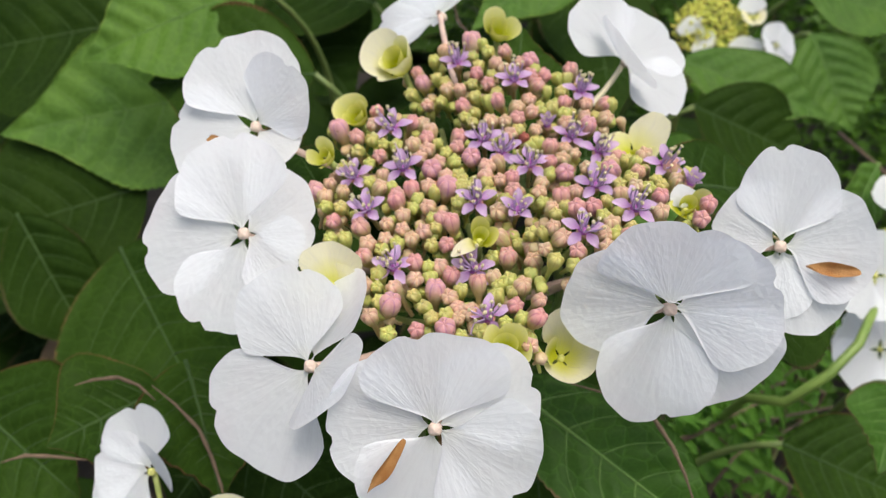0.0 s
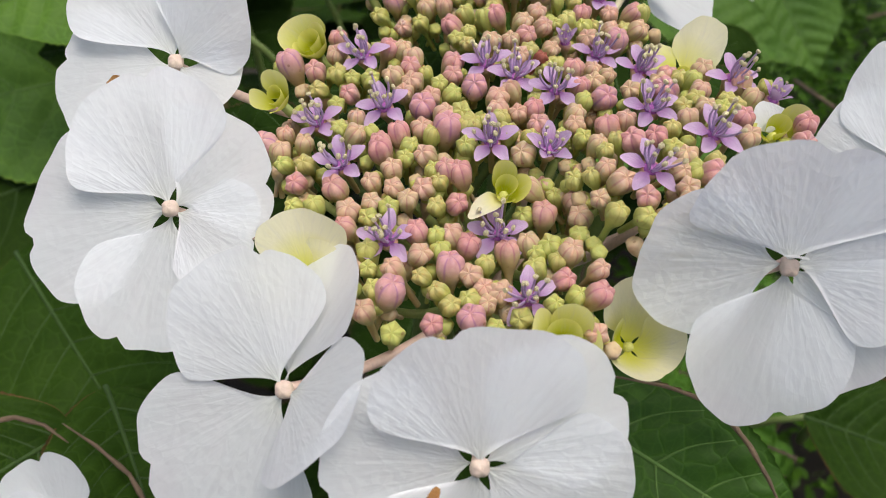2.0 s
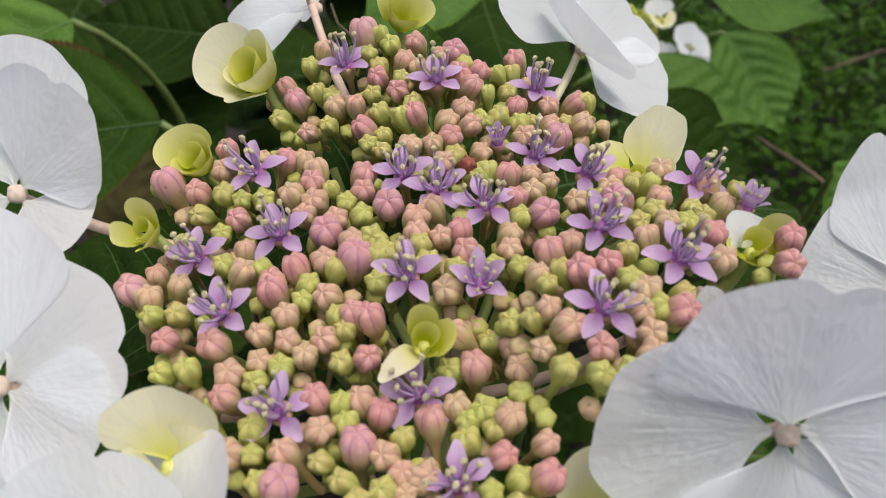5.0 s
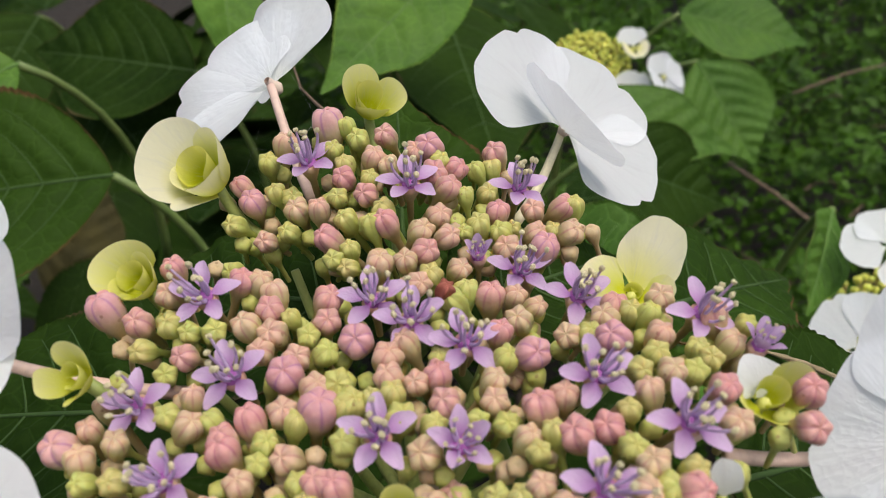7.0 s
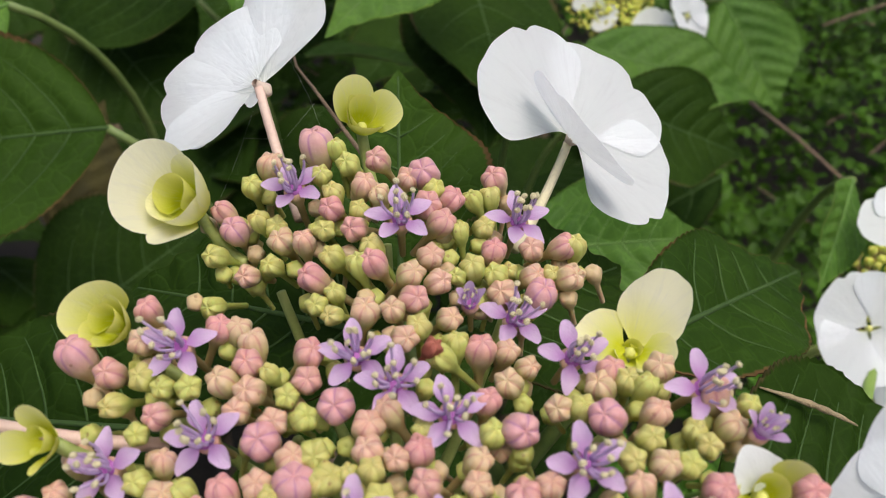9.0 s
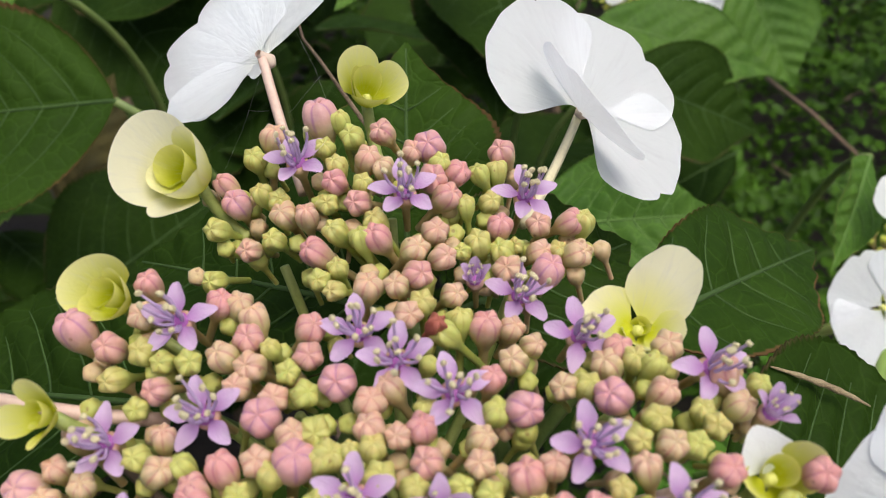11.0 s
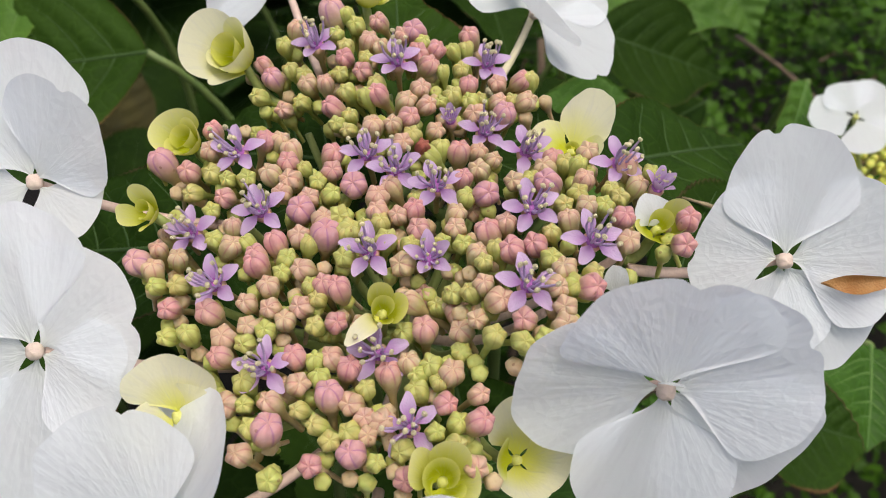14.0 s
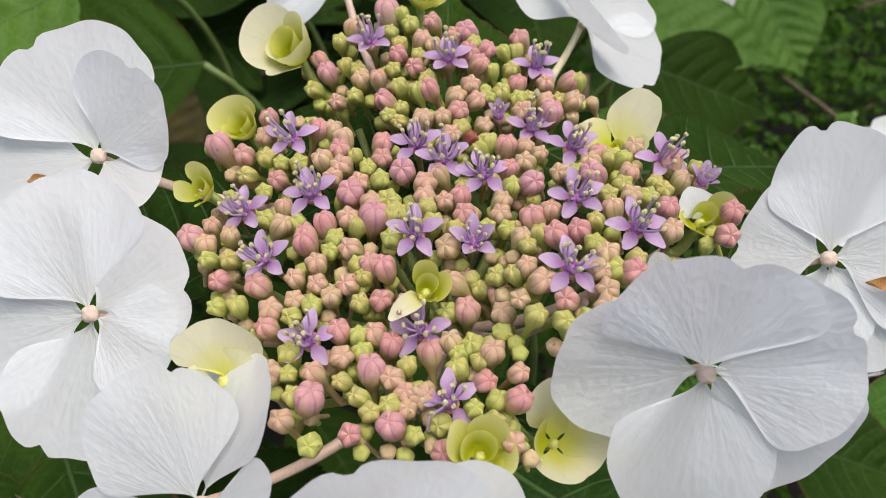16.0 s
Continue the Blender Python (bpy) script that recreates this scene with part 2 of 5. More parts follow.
LEAF_MID = leaf_material("mid_leaf", (0.0110, 0.0390, 0.0035), (0.0220, 0.0660, 0.0055), (0.14, 0.22, 0.05))
LEAF_FRESH = leaf_material("fresh_leaf", (0.026, 0.075, 0.010), (0.055, 0.135, 0.015), (0.20, 0.125, 0.07), edge=0.012)
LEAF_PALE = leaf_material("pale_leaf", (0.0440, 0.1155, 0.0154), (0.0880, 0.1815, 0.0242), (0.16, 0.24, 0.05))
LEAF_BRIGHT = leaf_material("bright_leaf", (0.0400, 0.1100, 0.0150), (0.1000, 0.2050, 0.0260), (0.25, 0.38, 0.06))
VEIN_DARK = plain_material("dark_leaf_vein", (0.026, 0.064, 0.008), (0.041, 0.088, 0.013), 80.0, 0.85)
VEIN = plain_material("leaf_vein", (0.066, 0.150, 0.024), (0.105, 0.200, 0.036), 80.0, 0.8)
SHRUB = leaf_material("shrub_leaf", (0.0120, 0.0400, 0.0045), (0.0600, 0.1400, 0.0110), (0.07, 0.15, 0.02), 0.3, 0.4)
SPRIG = leaf_material("sprig_leaf", (0.055, 0.160, 0.018), (0.130, 0.290, 0.035), (0.18, 0.34, 0.06), 0.3, 0.4)
DRY_RIM = plain_material("dry_rim", (0.20, 0.14, 0.085), (0.12, 0.08, 0.05), 200.0, 0.8, 0.6, 0.0006)
DRY_PALE = plain_material("dry_pale_rim", (0.36, 0.30, 0.17), (0.24, 0.18, 0.10), 260.0, 0.8, 0.6, 0.0006)
DEAD = plain_material("dead_leaf", (0.115, 0.082, 0.030), (0.065, 0.042, 0.018), 60.0, 0.8, 0.6, 0.001)
DEAD_OCHRE = plain_material("withered_leaf", (0.052, 0.044, 0.006), (0.030, 0.028, 0.005), 60.0, 0.95, 0.6, 0.001)
SILK = plain_material("spider_silk", (0.6, 0.6, 0.58), (0.5, 0.5, 0.48), 100.0, 0.4)
SOIL = plain_material("soil", (0.030, 0.024, 0.016), (0.016, 0.013, 0.009), 30.0, 0.95, 0.8, 0.01)

# ---- mesh helpers ----
placed = {}


def mesh(name, verts, faces, uvs=None, marks=None, smooth=True):
    me = bpy.data.meshes.new(name)
    me.from_pydata([tuple(v) for v in verts], [], faces)
    if uvs is not None:
        layer = me.uv_layers.new(name="UVMap")
        for loop in me.loops:
            layer.data[loop.index].uv = uvs[loop.vertex_index]
    for key, values in (marks or {}).items():
        at = me.attributes.new(key, "FLOAT", "POINT")
        at.data.foreach_set("value", np.asarray(values, np.float32))
    me.polygons.foreach_set("use_smooth", [smooth] * len(me.polygons))
    return me


def root(name, where):
    ob = new(name)
    ob.empty_display_size = 0.01
    ob.matrix_basis = where
    placed[ob] = where.copy()
    return ob


def part(name, me, material, parent, where=None, label=""):
    """One mesh object under a thing or a part, put at the world pose where."""
    where = where or Matrix()
    if material and not me.materials:
        me.materials.append(material)
    ob = new(name, me)
    if parent:
        ob.parent = parent
        ob.matrix_basis = placed[parent].inverted() @ where
    else:
        ob.matrix_basis = where
    placed[ob] = where.copy()
    return tagged(ob, label)


def frame_of(c, z_dir, x_hint=(1, 0, 0)):
    z = Vector(z_dir).normalized()
    x = Vector(x_hint) - z * z.dot(Vector(x_hint))
    x.normalize()
    y = z.cross(x)
    return Matrix((( x.x, y.x, z.x, c[0]), (x.y, y.y, z.y, c[1]), (x.z, y.z, z.z, c[2]), (0, 0, 0, 1)))


def tube_data(points, radii, sides=8):
    """Verts and faces of a tube along points."""
    pts = [Vector(p) for p in points]
    verts, faces = [], []
    side = None
    for i, p in enumerate(pts):
        t = (pts[min(i + 1, len(pts) - 1)] - pts[max(i - 1, 0)]).normalized()
        if side is None:
            side = t.orthogonal().normalized()
        side = (side - t * side.dot(t)).normalized()
        up = t.cross(side)
        for k in range(sides):
            a = 2 * math.pi * k / sides
            verts.append(p + (side * math.cos(a) + up * math.sin(a)) * radii[i])
    for i in range(len(pts) - 1):
        for k in range(sides):
            a, b = i * sides + k, i * sides + (k + 1) % sides
            faces.append((a, b, b + sides, a + sides))
    faces.append(tuple(range(sides))[::-1])
    faces.append(tuple(len(pts) * sides - sides + k for k in range(sides)))
    return verts, faces


def curve_points(a, b, sag, n=9):
    """A bowed line from a to b; sag is the bow's offset at the middle."""
    a, b, sag = Vector(a), Vector(b), Vector(sag)
    return [a.lerp(b, i / (n - 1)) + sag * 4 * (i / (n - 1)) * (1 - i / (n - 1)) for i in range(n)]


def tube(name, points, r0, r1, material, parent, label="", sides=8):
    n = len(points)
    v, f = tube_data(points, [r0 + (r1 - r0) * i / (n - 1) for i in range(n)], sides)
    return part(name, mesh(name, v, f), material, parent, None, label)


def smooth_step(x):
    x = np.clip(x, 0, 1)
    return x * x * (3 - 2 * x)


def petal_mesh(name, length, width, bend=0.0, cup=0.1, ruffle=0.04, notch=None, claw=0.07, point=0.0, seed=0, rings=13, around=72, claw_to=0.36):
    """A sepal that grows from the origin along +x; as thin as tissue, with a rounded, wavy margin."""
    rnd = random.Random(seed)
    ph = [rnd.uniform(0, 6.28) for _ in range(5)]
    phi = np.linspace(0, 2 * np.pi, around, endpoint=False)
    x = length * (1 - np.cos(phi)) / 2
    y = 1.06 * width / 2 * np.sin(phi)
    y = y * (claw + (1 - claw) * smooth_step(x / (claw_to * length)) ** 0.9)
    y = y * (1 - point * smooth_step((x / length - 0.45) / 0.55))
    wave = 1 + 0.018 * np.sin(3 * phi + ph[0]) + 0.014 * np.sin(5 * phi + ph[1]) + 0.006 * np.sin(11 * phi + ph[2])
    if notch is not None:
        wave = wave - 0.07 * np.exp(-((phi - math.pi - notch) / 0.1) ** 2)
    x, y = x * wave, y * wave
    s = np.linspace(0, 1, rings + 1)[1:] ** 0.8
    # rings shrink towards a point on the midrib near the claw, so that the narrow claw keeps its width
    hub = 0.10 * length
    px = (hub + np.outer(s, x - hub)).ravel()
    py = np.outer(s, y).ravel()
    ss, pp = np.repeat(s, around), np.tile(phi, rings)
    rho = px / length
    pz = length * bend * rho ** 2 + cup * width * (2 * py / width) ** 2 * (0.4 + 0.6 * rho)
    pz += ruffle * length * ss ** 3 * (np.sin(2.0 * pp + ph[3]) * 0.5 + np.sin(4 * pp + ph[4]) * 0.35)
    pz += 0.006 * length * np.sin(11 * np.arctan2(py, px + 1e-6) + ph[2]) * ss
    verts = np.vstack([[(hub, 0, length * bend * 0.01)], np.stack([px, py, pz], 1)])
    uvs = np.vstack([[(0.5, 0.1)], np.stack([np.arctan2(py, np.maximum(px, 1e-6) + 0.08 * length) / math.pi + 0.5, np.clip(np.hypot(px, py) / length, 0, 1.2)], 1)])
    faces = []
    for k in range(around):
        k2 = (k + 1) % around
        faces.append((0, 1 + k2, 1 + k))
        for i in range(rings - 1):
            a, b = 1 + i * around + k, 1 + i * around + k2
            faces.append((a, b, b + around, a + around))
    return mesh(name, verts, [f[::-1] for f in faces], uvs.tolist())


def cup_sepal(name, span, radius, height, flare, spiral, seed):
    """A sepal rolled round +z, facing +x: part of a cup with a rounded, flaring rim."""
    rnd = random.Random(seed)
    ph = rnd.uniform(0, 6.28)
    nu, nv = 25, 11
    u = np.linspace(-1, 1, nu)[:, None]
    v = np.linspace(0, 1, nv)[None, :]
    top = (1 - np.abs(u) ** 3.2 * 0.97) ** 0.5
    w = v * top
    r = radius * (0.16 + 0.84 * np.sin(w * math.pi / 2) ** 0.6 + flare * w ** 3) * (1 + spiral * u)
    r = r * (1 + 0.05 * np.sin(4 * u + ph) * w)
    a = u * span * (0.45 + 0.55 * np.sin(np.clip(w * 1.4, 0, 1) * math.pi / 2)) + 0 * v
    z = height * w ** 1.25 * (1 + 0.04 * np.sin(3 * u + ph * 2))
    verts = np.stack([r * np.cos(a), r * np.sin(a), z], -1).reshape(-1, 3)
    uvs = np.stack([0.5 + 0.3 * u + 0 * v, w], -1).reshape(-1, 2)
    faces = [(i * nv + k, (i + 1) * nv + k, (i + 1) * nv + k + 1, i * nv + k + 1) for i in range(nu - 1) for k in range(nv - 1)]
    return mesh(name, verts, faces, uvs.tolist())


def lathe(name, rings, lobes, lobe_depth, sharp, segs=30):
    """A body of rings (z, radius, how much the lobes show) with grooves between its lobes."""
    verts, faces, marks, stalk, tips = [], [], [], [], []
    wide = max(r for _, r, _ in rings)
    for z, r, show in rings:
        for k in range(segs):
            a = 2 * math.pi * k / segs
            g = abs(math.cos(lobes * a / 2)) ** sharp
            q = r * (1 - lobe_depth * show * g)
            verts.append((q * math.cos(a), q * math.sin(a), z - (0.10 * wide * g * show if z > 0 else 0.0)))
            marks.append(show * abs(math.cos(lobes * a / 2)) ** 14)
            stalk.append(max(0.0, 1.0 - show * 1.25))
            tips.append(min(1.0, max(0.0, z / wide + 0.55)))
    for i in range(len(rings) - 1):
        for k in range(segs):
            a, b = i * segs + k, i * segs + (k + 1) % segs
            faces.append((a, b, b + segs, a + segs))
    faces.append(tuple(range(len(verts) - segs, len(verts))))
    return mesh(name, verts, faces, None, {"seam": marks, "stalk": stalk, "tip": tips})


def blob_mesh(name, rx, ry, rz, rings=7, segs=10):
    verts, faces = [(0, 0, -rz)], []
    for i in range(1, rings):
        t = math.pi * i / rings
        for k in range(segs):
            a = 2 * math.pi * k / segs
            verts.append((rx * math.sin(t) * math.cos(a), ry * math.sin(t) * math.sin(a), -rz * math.cos(t)))
    verts.append((0, 0, rz))
    for k in range(segs):
        k2 = (k + 1) % segs
        faces.append((0, 1 + k2, 1 + k))
        faces.append((len(verts) - 1, len(verts) - 1 - segs + k, len(verts) - 1 - segs + k2))
        for i in range(rings - 2):
            a, b = 1 + i * segs + k, 1 + i * segs + k2
            faces.append((a, b, b + segs, a + segs))
    return mesh(name, verts, faces)


# ---- ground ----
gv, gf = [], []
steps = [-200, -40, -8, -3, -1.5] + [-1 + 0.1 * i for i in range(31)] + [2.6, 4, 9, 40, 200]
for yy in steps:
    for xx in steps:
        gv.append((xx, yy, 0.03 * noise.noise((xx * 3, yy * 3, 0)) if abs(xx) < 4 and abs(yy) < 4 else 0.0))
ns = len(steps)
for j in range(ns - 1):
    for i in range(ns - 1):
        gf.append((j * ns + i, j * ns + i + 1, j * ns + ns + i + 1, j * ns + ns + i))
ground = part("ground", mesh("ground", gv, gf), SOIL, None)
tagged(ground, "dark brown garden soil under the shrubs", "ground", kind="structure")

# ---- hydrangea bush: leaves and woody stems ----
bush = root("hydrangea_bush", pose(0.0, 0.35, 0.0))
tagged(bush, "hydrangea bush with large dark green serrated leaves", "bush")


def leaf_shape(length, width, droop, fold=0.12, curl=0.0, seed=0, ns_=150, nv=12):
    """Ovate, toothed blade along +x with quilting between its side veins; returns blade and vein meshes."""
    rnd = random.Random(seed)
    ph = rnd.uniform(0, 6)
    period = length / 7.2

    def half(s):
        return width / 2 * (np.sin(np.pi * np.clip(s, 0, 1) ** 0.86) ** 0.72) * (1 - 0.62 * smooth_step((s - 0.55) / 0.45))

    def lift(x, y):
        s = x / length
        q = x - np.abs(y) * 0.45 - 1.1 * y ** 2 / width
        puff = np.sin(np.pi * q / period) ** 2
        inner = np.clip(1 - np.abs(y) / (width * 0.52), 0, 1)
        z = -droop * length * s ** 2 + fold * np.abs(y) + 0.0019 * puff * inner * np.clip(np.abs(y) / 0.006, 0, 1)
        z = z - curl * (y / width) ** 2 * 4 * width
        return z + 0.002 * np.sin(s * 9 + ph) * np.abs(y) / (width / 2) + 0.003 * np.sin(s * 4 + ph * 2) * y / width

    s = np.linspace(0.0, 1.0, ns_)
    tooth = 1 + 0.034 * (((s * 34 + 0.1 * np.sin(s * 40 + ph)) % 1) - 0.4) * (s > 0.06)
    h = np.maximum(half(s) * tooth, 0.0004)
    v = np.linspace(-1, 1, 2 * nv + 1)
    x = (s[:, None] * length + 0 * v[None])
    y = h[:, None] * v[None]
    x = x + np.abs(y) * 0.10
    z = lift(x, y)
    verts = np.stack([x, y, z], -1).reshape(-1, 3)
    uvs = np.stack([np.broadcast_to(s[:, None], x.shape), np.broadcast_to(np.abs(v)[None], x.shape)], -1).reshape(-1, 2)
    m = 2 * nv + 1
    faces = [(i * m + k, i * m + k + 1, (i + 1) * m + k + 1, (i + 1) * m + k) for i in range(ns_ - 1) for k in range(m - 1)]
    n = len(verts)
    low = verts - (0, 0, 0.00035)
    rim = [i * m for i in range(ns_)] + [(ns_ - 1) * m + k for k in range(1, m)] + [i * m + m - 1 for i in range(ns_ - 2, -1, -1)] + list(range(m - 2, 0, -1))
    allv = np.vstack([verts, low])
    allf = [f[::-1] for f in faces] + [tuple(n + q for q in f) for f in faces]
    allf += [(rim[i], rim[(i + 1) % len(rim)], n + rim[(i + 1) % len(rim)], n + rim[i]) for i in range(len(rim))]
    allf = [f[::-1] for f in allf]
    blade = mesh("leaf", allv, allf, np.vstack([uvs, uvs]).tolist())
    vv, vf = [], []

    def run(points, r0, r1):
        a, b = tube_data(points, [r0 + (r1 - r0) * i / (len(points) - 1) for i in range(len(points))], 6)
        k = len(vv)
        vv.extend(a)
        vf.extend([tuple(q + k for q in f) for f in b])

    def at_blade(xx, yy):
        return (xx, yy, float(lift(np.float64(xx), np.float64(yy))) + 0.00004)

    run([at_blade(length * t, 0.0) for t in np.linspace(-0.01, 0.97, 22)], 0.00075, 0.0002)
    for i in range(1, 7):
        for sgn in (-1, 1):
            x0 = i * period
            pts = []
            for t in np.linspace(0, 1, 9):
                yy = t * width * 0.5
                xx = x0 + yy * 0.45 + 1.1 * yy * yy / width + 0.0007 * math.sin(t * 9 + i * 1.7 + ph) * t
                if xx > length * 0.97 or yy > 0.90 * float(half(np.float64(xx / length))):
                    break
                pts.append(at_blade(xx, sgn * yy))
            if len(pts) > 2:
                run(pts, 0.00030, 0.00010)
    return blade, mesh("vein", vv, vf)


leaf_count = 0


def leaf(base, tip, width, normal, droop, material, fold=0.12, curl=0.0, petiole=True):
    global leaf_count
    leaf_count += 1
    base, tip = Vector(base), Vector(tip)
    along = tip - base
    length = along.length
    up = Vector(normal) - along.normalized() * along.normalized().dot(Vector(normal))
    m = frame_of(base, up, along)
    blade, veins = leaf_shape(length, width, droop, fold, curl, leaf_count)
    # keep the tip in its place although the blade droops
    m = m @ Matrix.Rotation(-math.atan(droop), 4, "Y")
    ob = part("leaf", blade, material, bush, m)
    part("vein", veins, VEIN_DARK if material in (LEAF_DARK, LEAF_SHADED, LEAF_MID) else VEIN, ob, m, "pale raised leaf veins")
    if petiole:
        back = -along.normalized()
        end = base + back * 0.03 + Vector((0, 0.03, -0.13))
        tube("petiole", curve_points(base, end, back * 0.012 + Vector((0, 0, 0.010)), 10), 0.0014, 0.002, PETIOLE, ob)
    return ob


leaf((-0.087, 0.388, 0.788), (-0.164, 0.357, 0.765), 0.058, (0.1, -.62, .78), .08, LEAF_BRIGHT)  # top left bright: lit half, lighter than its shaded base half (left shade)
leaf((-0.155, 0.369, 0.686), (-0.240, 0.335, 0.675), 0.095, (0.0, -.7, .7), .08, LEAF_SHADED, petiole=False)  # left fill
leaf((-0.239, 0.427, 0.677), (-0.201, 0.348, 0.644), 0.090, (0.0, -.7, .7), .08, LEAF_SHADED, petiole=False)  # left fill2
leaf((-0.079, 0.213, 0.687), (-0.095, 0.173, 0.686), 0.060, (0.0, -.6, .8), .08, LEAF_SHADED, petiole=False)  # low fill
leaf((-0.056, 0.345, 0.765), (-0.137, 0.360, 0.752), 0.070, (0.1, -.62, .78), .08, LEAF_DARK)  # left shade: dark green stands for shade on the bright leaf's base half
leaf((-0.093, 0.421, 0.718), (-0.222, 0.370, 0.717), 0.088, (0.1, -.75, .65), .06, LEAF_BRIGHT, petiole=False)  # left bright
leaf((-0.189, 0.490, 0.722), (-0.311, 0.475, 0.703), 0.100, (0, -.7, .7), .1, LEAF_SHADED)  # far left dark
leaf((-0.135, 0.278, 0.718), (-0.078, 0.192, 0.693), 0.095, (0, -.7, .7), .05, LEAF_DARK, petiole=False)  # low left big
leaf((-0.085, 0.173, 0.749), (-0.111, 0.150, 0.752), 0.042, (-.2, -.6, .75), .12, LEAF_DARK, petiole=False)  # low left rim
leaf((-0.081, 0.186, 0.748), (-0.062, 0.140, 0.740), 0.040, (.5, -.5, .7), .1, LEAF_DARK, petiole=False)  # low left curl
leaf((0.017, 0.158, 0.771), (0.079, 0.113, 0.749), 0.033, (0.1, -.6, .8), .06, LEAF_FRESH)  # under w4
leaf((0.026, 0.183, 0.762), (0.030, 0.137, 0.723), 0.060, (0.2, -.6, .8), .1, LEAF_DARK)  # under w4b
leaf((0.146, 0.224, 0.656), (0.200, 0.208, 0.638), 0.050, (0, -.5, .85), .08, LEAF_DARK)  # right low
leaf((0.162, 0.199, 0.720), (0.145, 0.168, 0.714), 0.034, (0, -.6, .8), .1, LEAF_FRESH)  # right edge
leaf((0.246, 0.521, 0.702), (0.273, 0.479, 0.652), 0.064, (0, -.7, .7), .04, LEAF_PALE)  # far round
leaf((0.149, 0.474, 0.706), (0.240, 0.451, 0.681), 0.046, (.1, -.6, .75), .08, LEAF_PALE)  # far long
leaf((0.151, 0.438, 0.695), (0.230, 0.433, 0.658), 0.060, (.1, -.6, .75), .08, LEAF_SHADED)  # far dark
leaf((0.270, 0.598, 0.701), (0.346, 0.560, 0.688), 0.056, (.1, -.6, .75), .08, LEAF_PALE)  # far top
leaf((0.057, 0.192, 0.814), (0.131, 0.248, 0.767), 0.033, (.05, -.40, .91), .05, LEAF_DARK)  # behind right
leaf((0.017, 0.197, 0.818), (-0.030, 0.232, 0.802), 0.046, (-.1, -.35, .93), .06, LEAF_SHADED)  # behind left
leaf((0.026, 0.199, 0.814), (0.065, 0.219, 0.806), 0.040, (.0, -.35, .93), .05, LEAF_SHADED)  # behind mid
leaf((-0.019, 0.195, 0.803), (-0.076, 0.222, 0.784), 0.042, (-.3, -.3, .9), .1, LEAF_SHADED)  # under left
leaf((0.062, 0.163, 0.803), (0.115, 0.176, 0.788), 0.048, (.25, -.35, .9), .08, LEAF_SHADED)  # under right
leaf((0.022, 0.225, 0.795), (0.028, 0.270, 0.823), 0.040, (-.15, -.55, .8), .04, LEAF_DARK)  # stand mid
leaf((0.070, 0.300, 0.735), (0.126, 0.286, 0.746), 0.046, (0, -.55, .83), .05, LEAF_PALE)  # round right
leaf((-0.112, 0.368, 0.646), (-0.041, 0.425, 0.658), 0.085, (0, -.7, .7), .05, LEAF_SHADED)  # left low
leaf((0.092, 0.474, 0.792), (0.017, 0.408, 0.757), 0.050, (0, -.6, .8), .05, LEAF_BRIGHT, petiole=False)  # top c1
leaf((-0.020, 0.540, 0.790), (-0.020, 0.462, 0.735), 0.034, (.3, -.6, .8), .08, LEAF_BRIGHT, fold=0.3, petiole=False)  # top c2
leaf((-0.040, 0.507, 0.728), (-0.125, 0.551, 0.728), 0.070, (0, -.7, .7), .05, LEAF_SHADED)  # top l1
leaf((-0.113, 0.562, 0.712), (-0.054, 0.486, 0.669), 0.090, (0, -.75, .65), .05, LEAF_SHADED)  # top l2
leaf((0.108, 0.558, 0.729), (0.091, 0.434, 0.675), 0.085, (0, -.8, .6), .05, LEAF_SHADED)  # top m
leaf((0.095, 0.545, 0.742), (0.101, 0.421, 0.693), 0.080, (.2, -.8, .6), .05, LEAF_SHADED)  # top m2
leaf((-0.209, 0.336, 0.692), (-0.167, 0.289, 0.636), 0.050, (0, -.75, .65), .05, LEAF_SHADED, petiole=False)  # low l3
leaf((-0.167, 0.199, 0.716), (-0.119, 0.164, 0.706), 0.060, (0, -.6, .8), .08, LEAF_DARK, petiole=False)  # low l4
leaf((-0.071, 0.191, 0.708), (-0.027, 0.160, 0.686), 0.080, (0, -.6, .8), .08, LEAF_SHADED, petiole=False)  # low mid
leaf((-0.159, 0.712, 0.689), (-0.202, 0.625, 0.641), 0.095, (0, -.7, .7), .05, LEAF_SHADED)  # corner fill
leaf((0.198, 0.318, 0.735), (0.169, 0.280, 0.720), 0.026, (.5, -.5, .6), .05, LEAF_PALE)  # right curl

# leaves deeper in the bush, where only their outlines show, in the shade-darkened green
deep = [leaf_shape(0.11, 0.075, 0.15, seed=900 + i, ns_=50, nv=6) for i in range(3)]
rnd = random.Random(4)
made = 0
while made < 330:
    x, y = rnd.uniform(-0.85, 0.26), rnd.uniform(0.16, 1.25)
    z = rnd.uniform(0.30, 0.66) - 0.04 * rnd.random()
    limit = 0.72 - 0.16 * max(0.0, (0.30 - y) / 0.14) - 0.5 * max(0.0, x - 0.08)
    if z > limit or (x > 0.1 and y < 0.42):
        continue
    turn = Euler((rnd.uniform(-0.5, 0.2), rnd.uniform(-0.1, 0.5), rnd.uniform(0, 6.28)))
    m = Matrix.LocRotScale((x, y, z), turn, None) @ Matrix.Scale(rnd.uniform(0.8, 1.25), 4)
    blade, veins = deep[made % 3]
    ob = part("leaf", blade, LEAF_SHADED, bush, m)
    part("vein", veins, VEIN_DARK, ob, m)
    made += 1
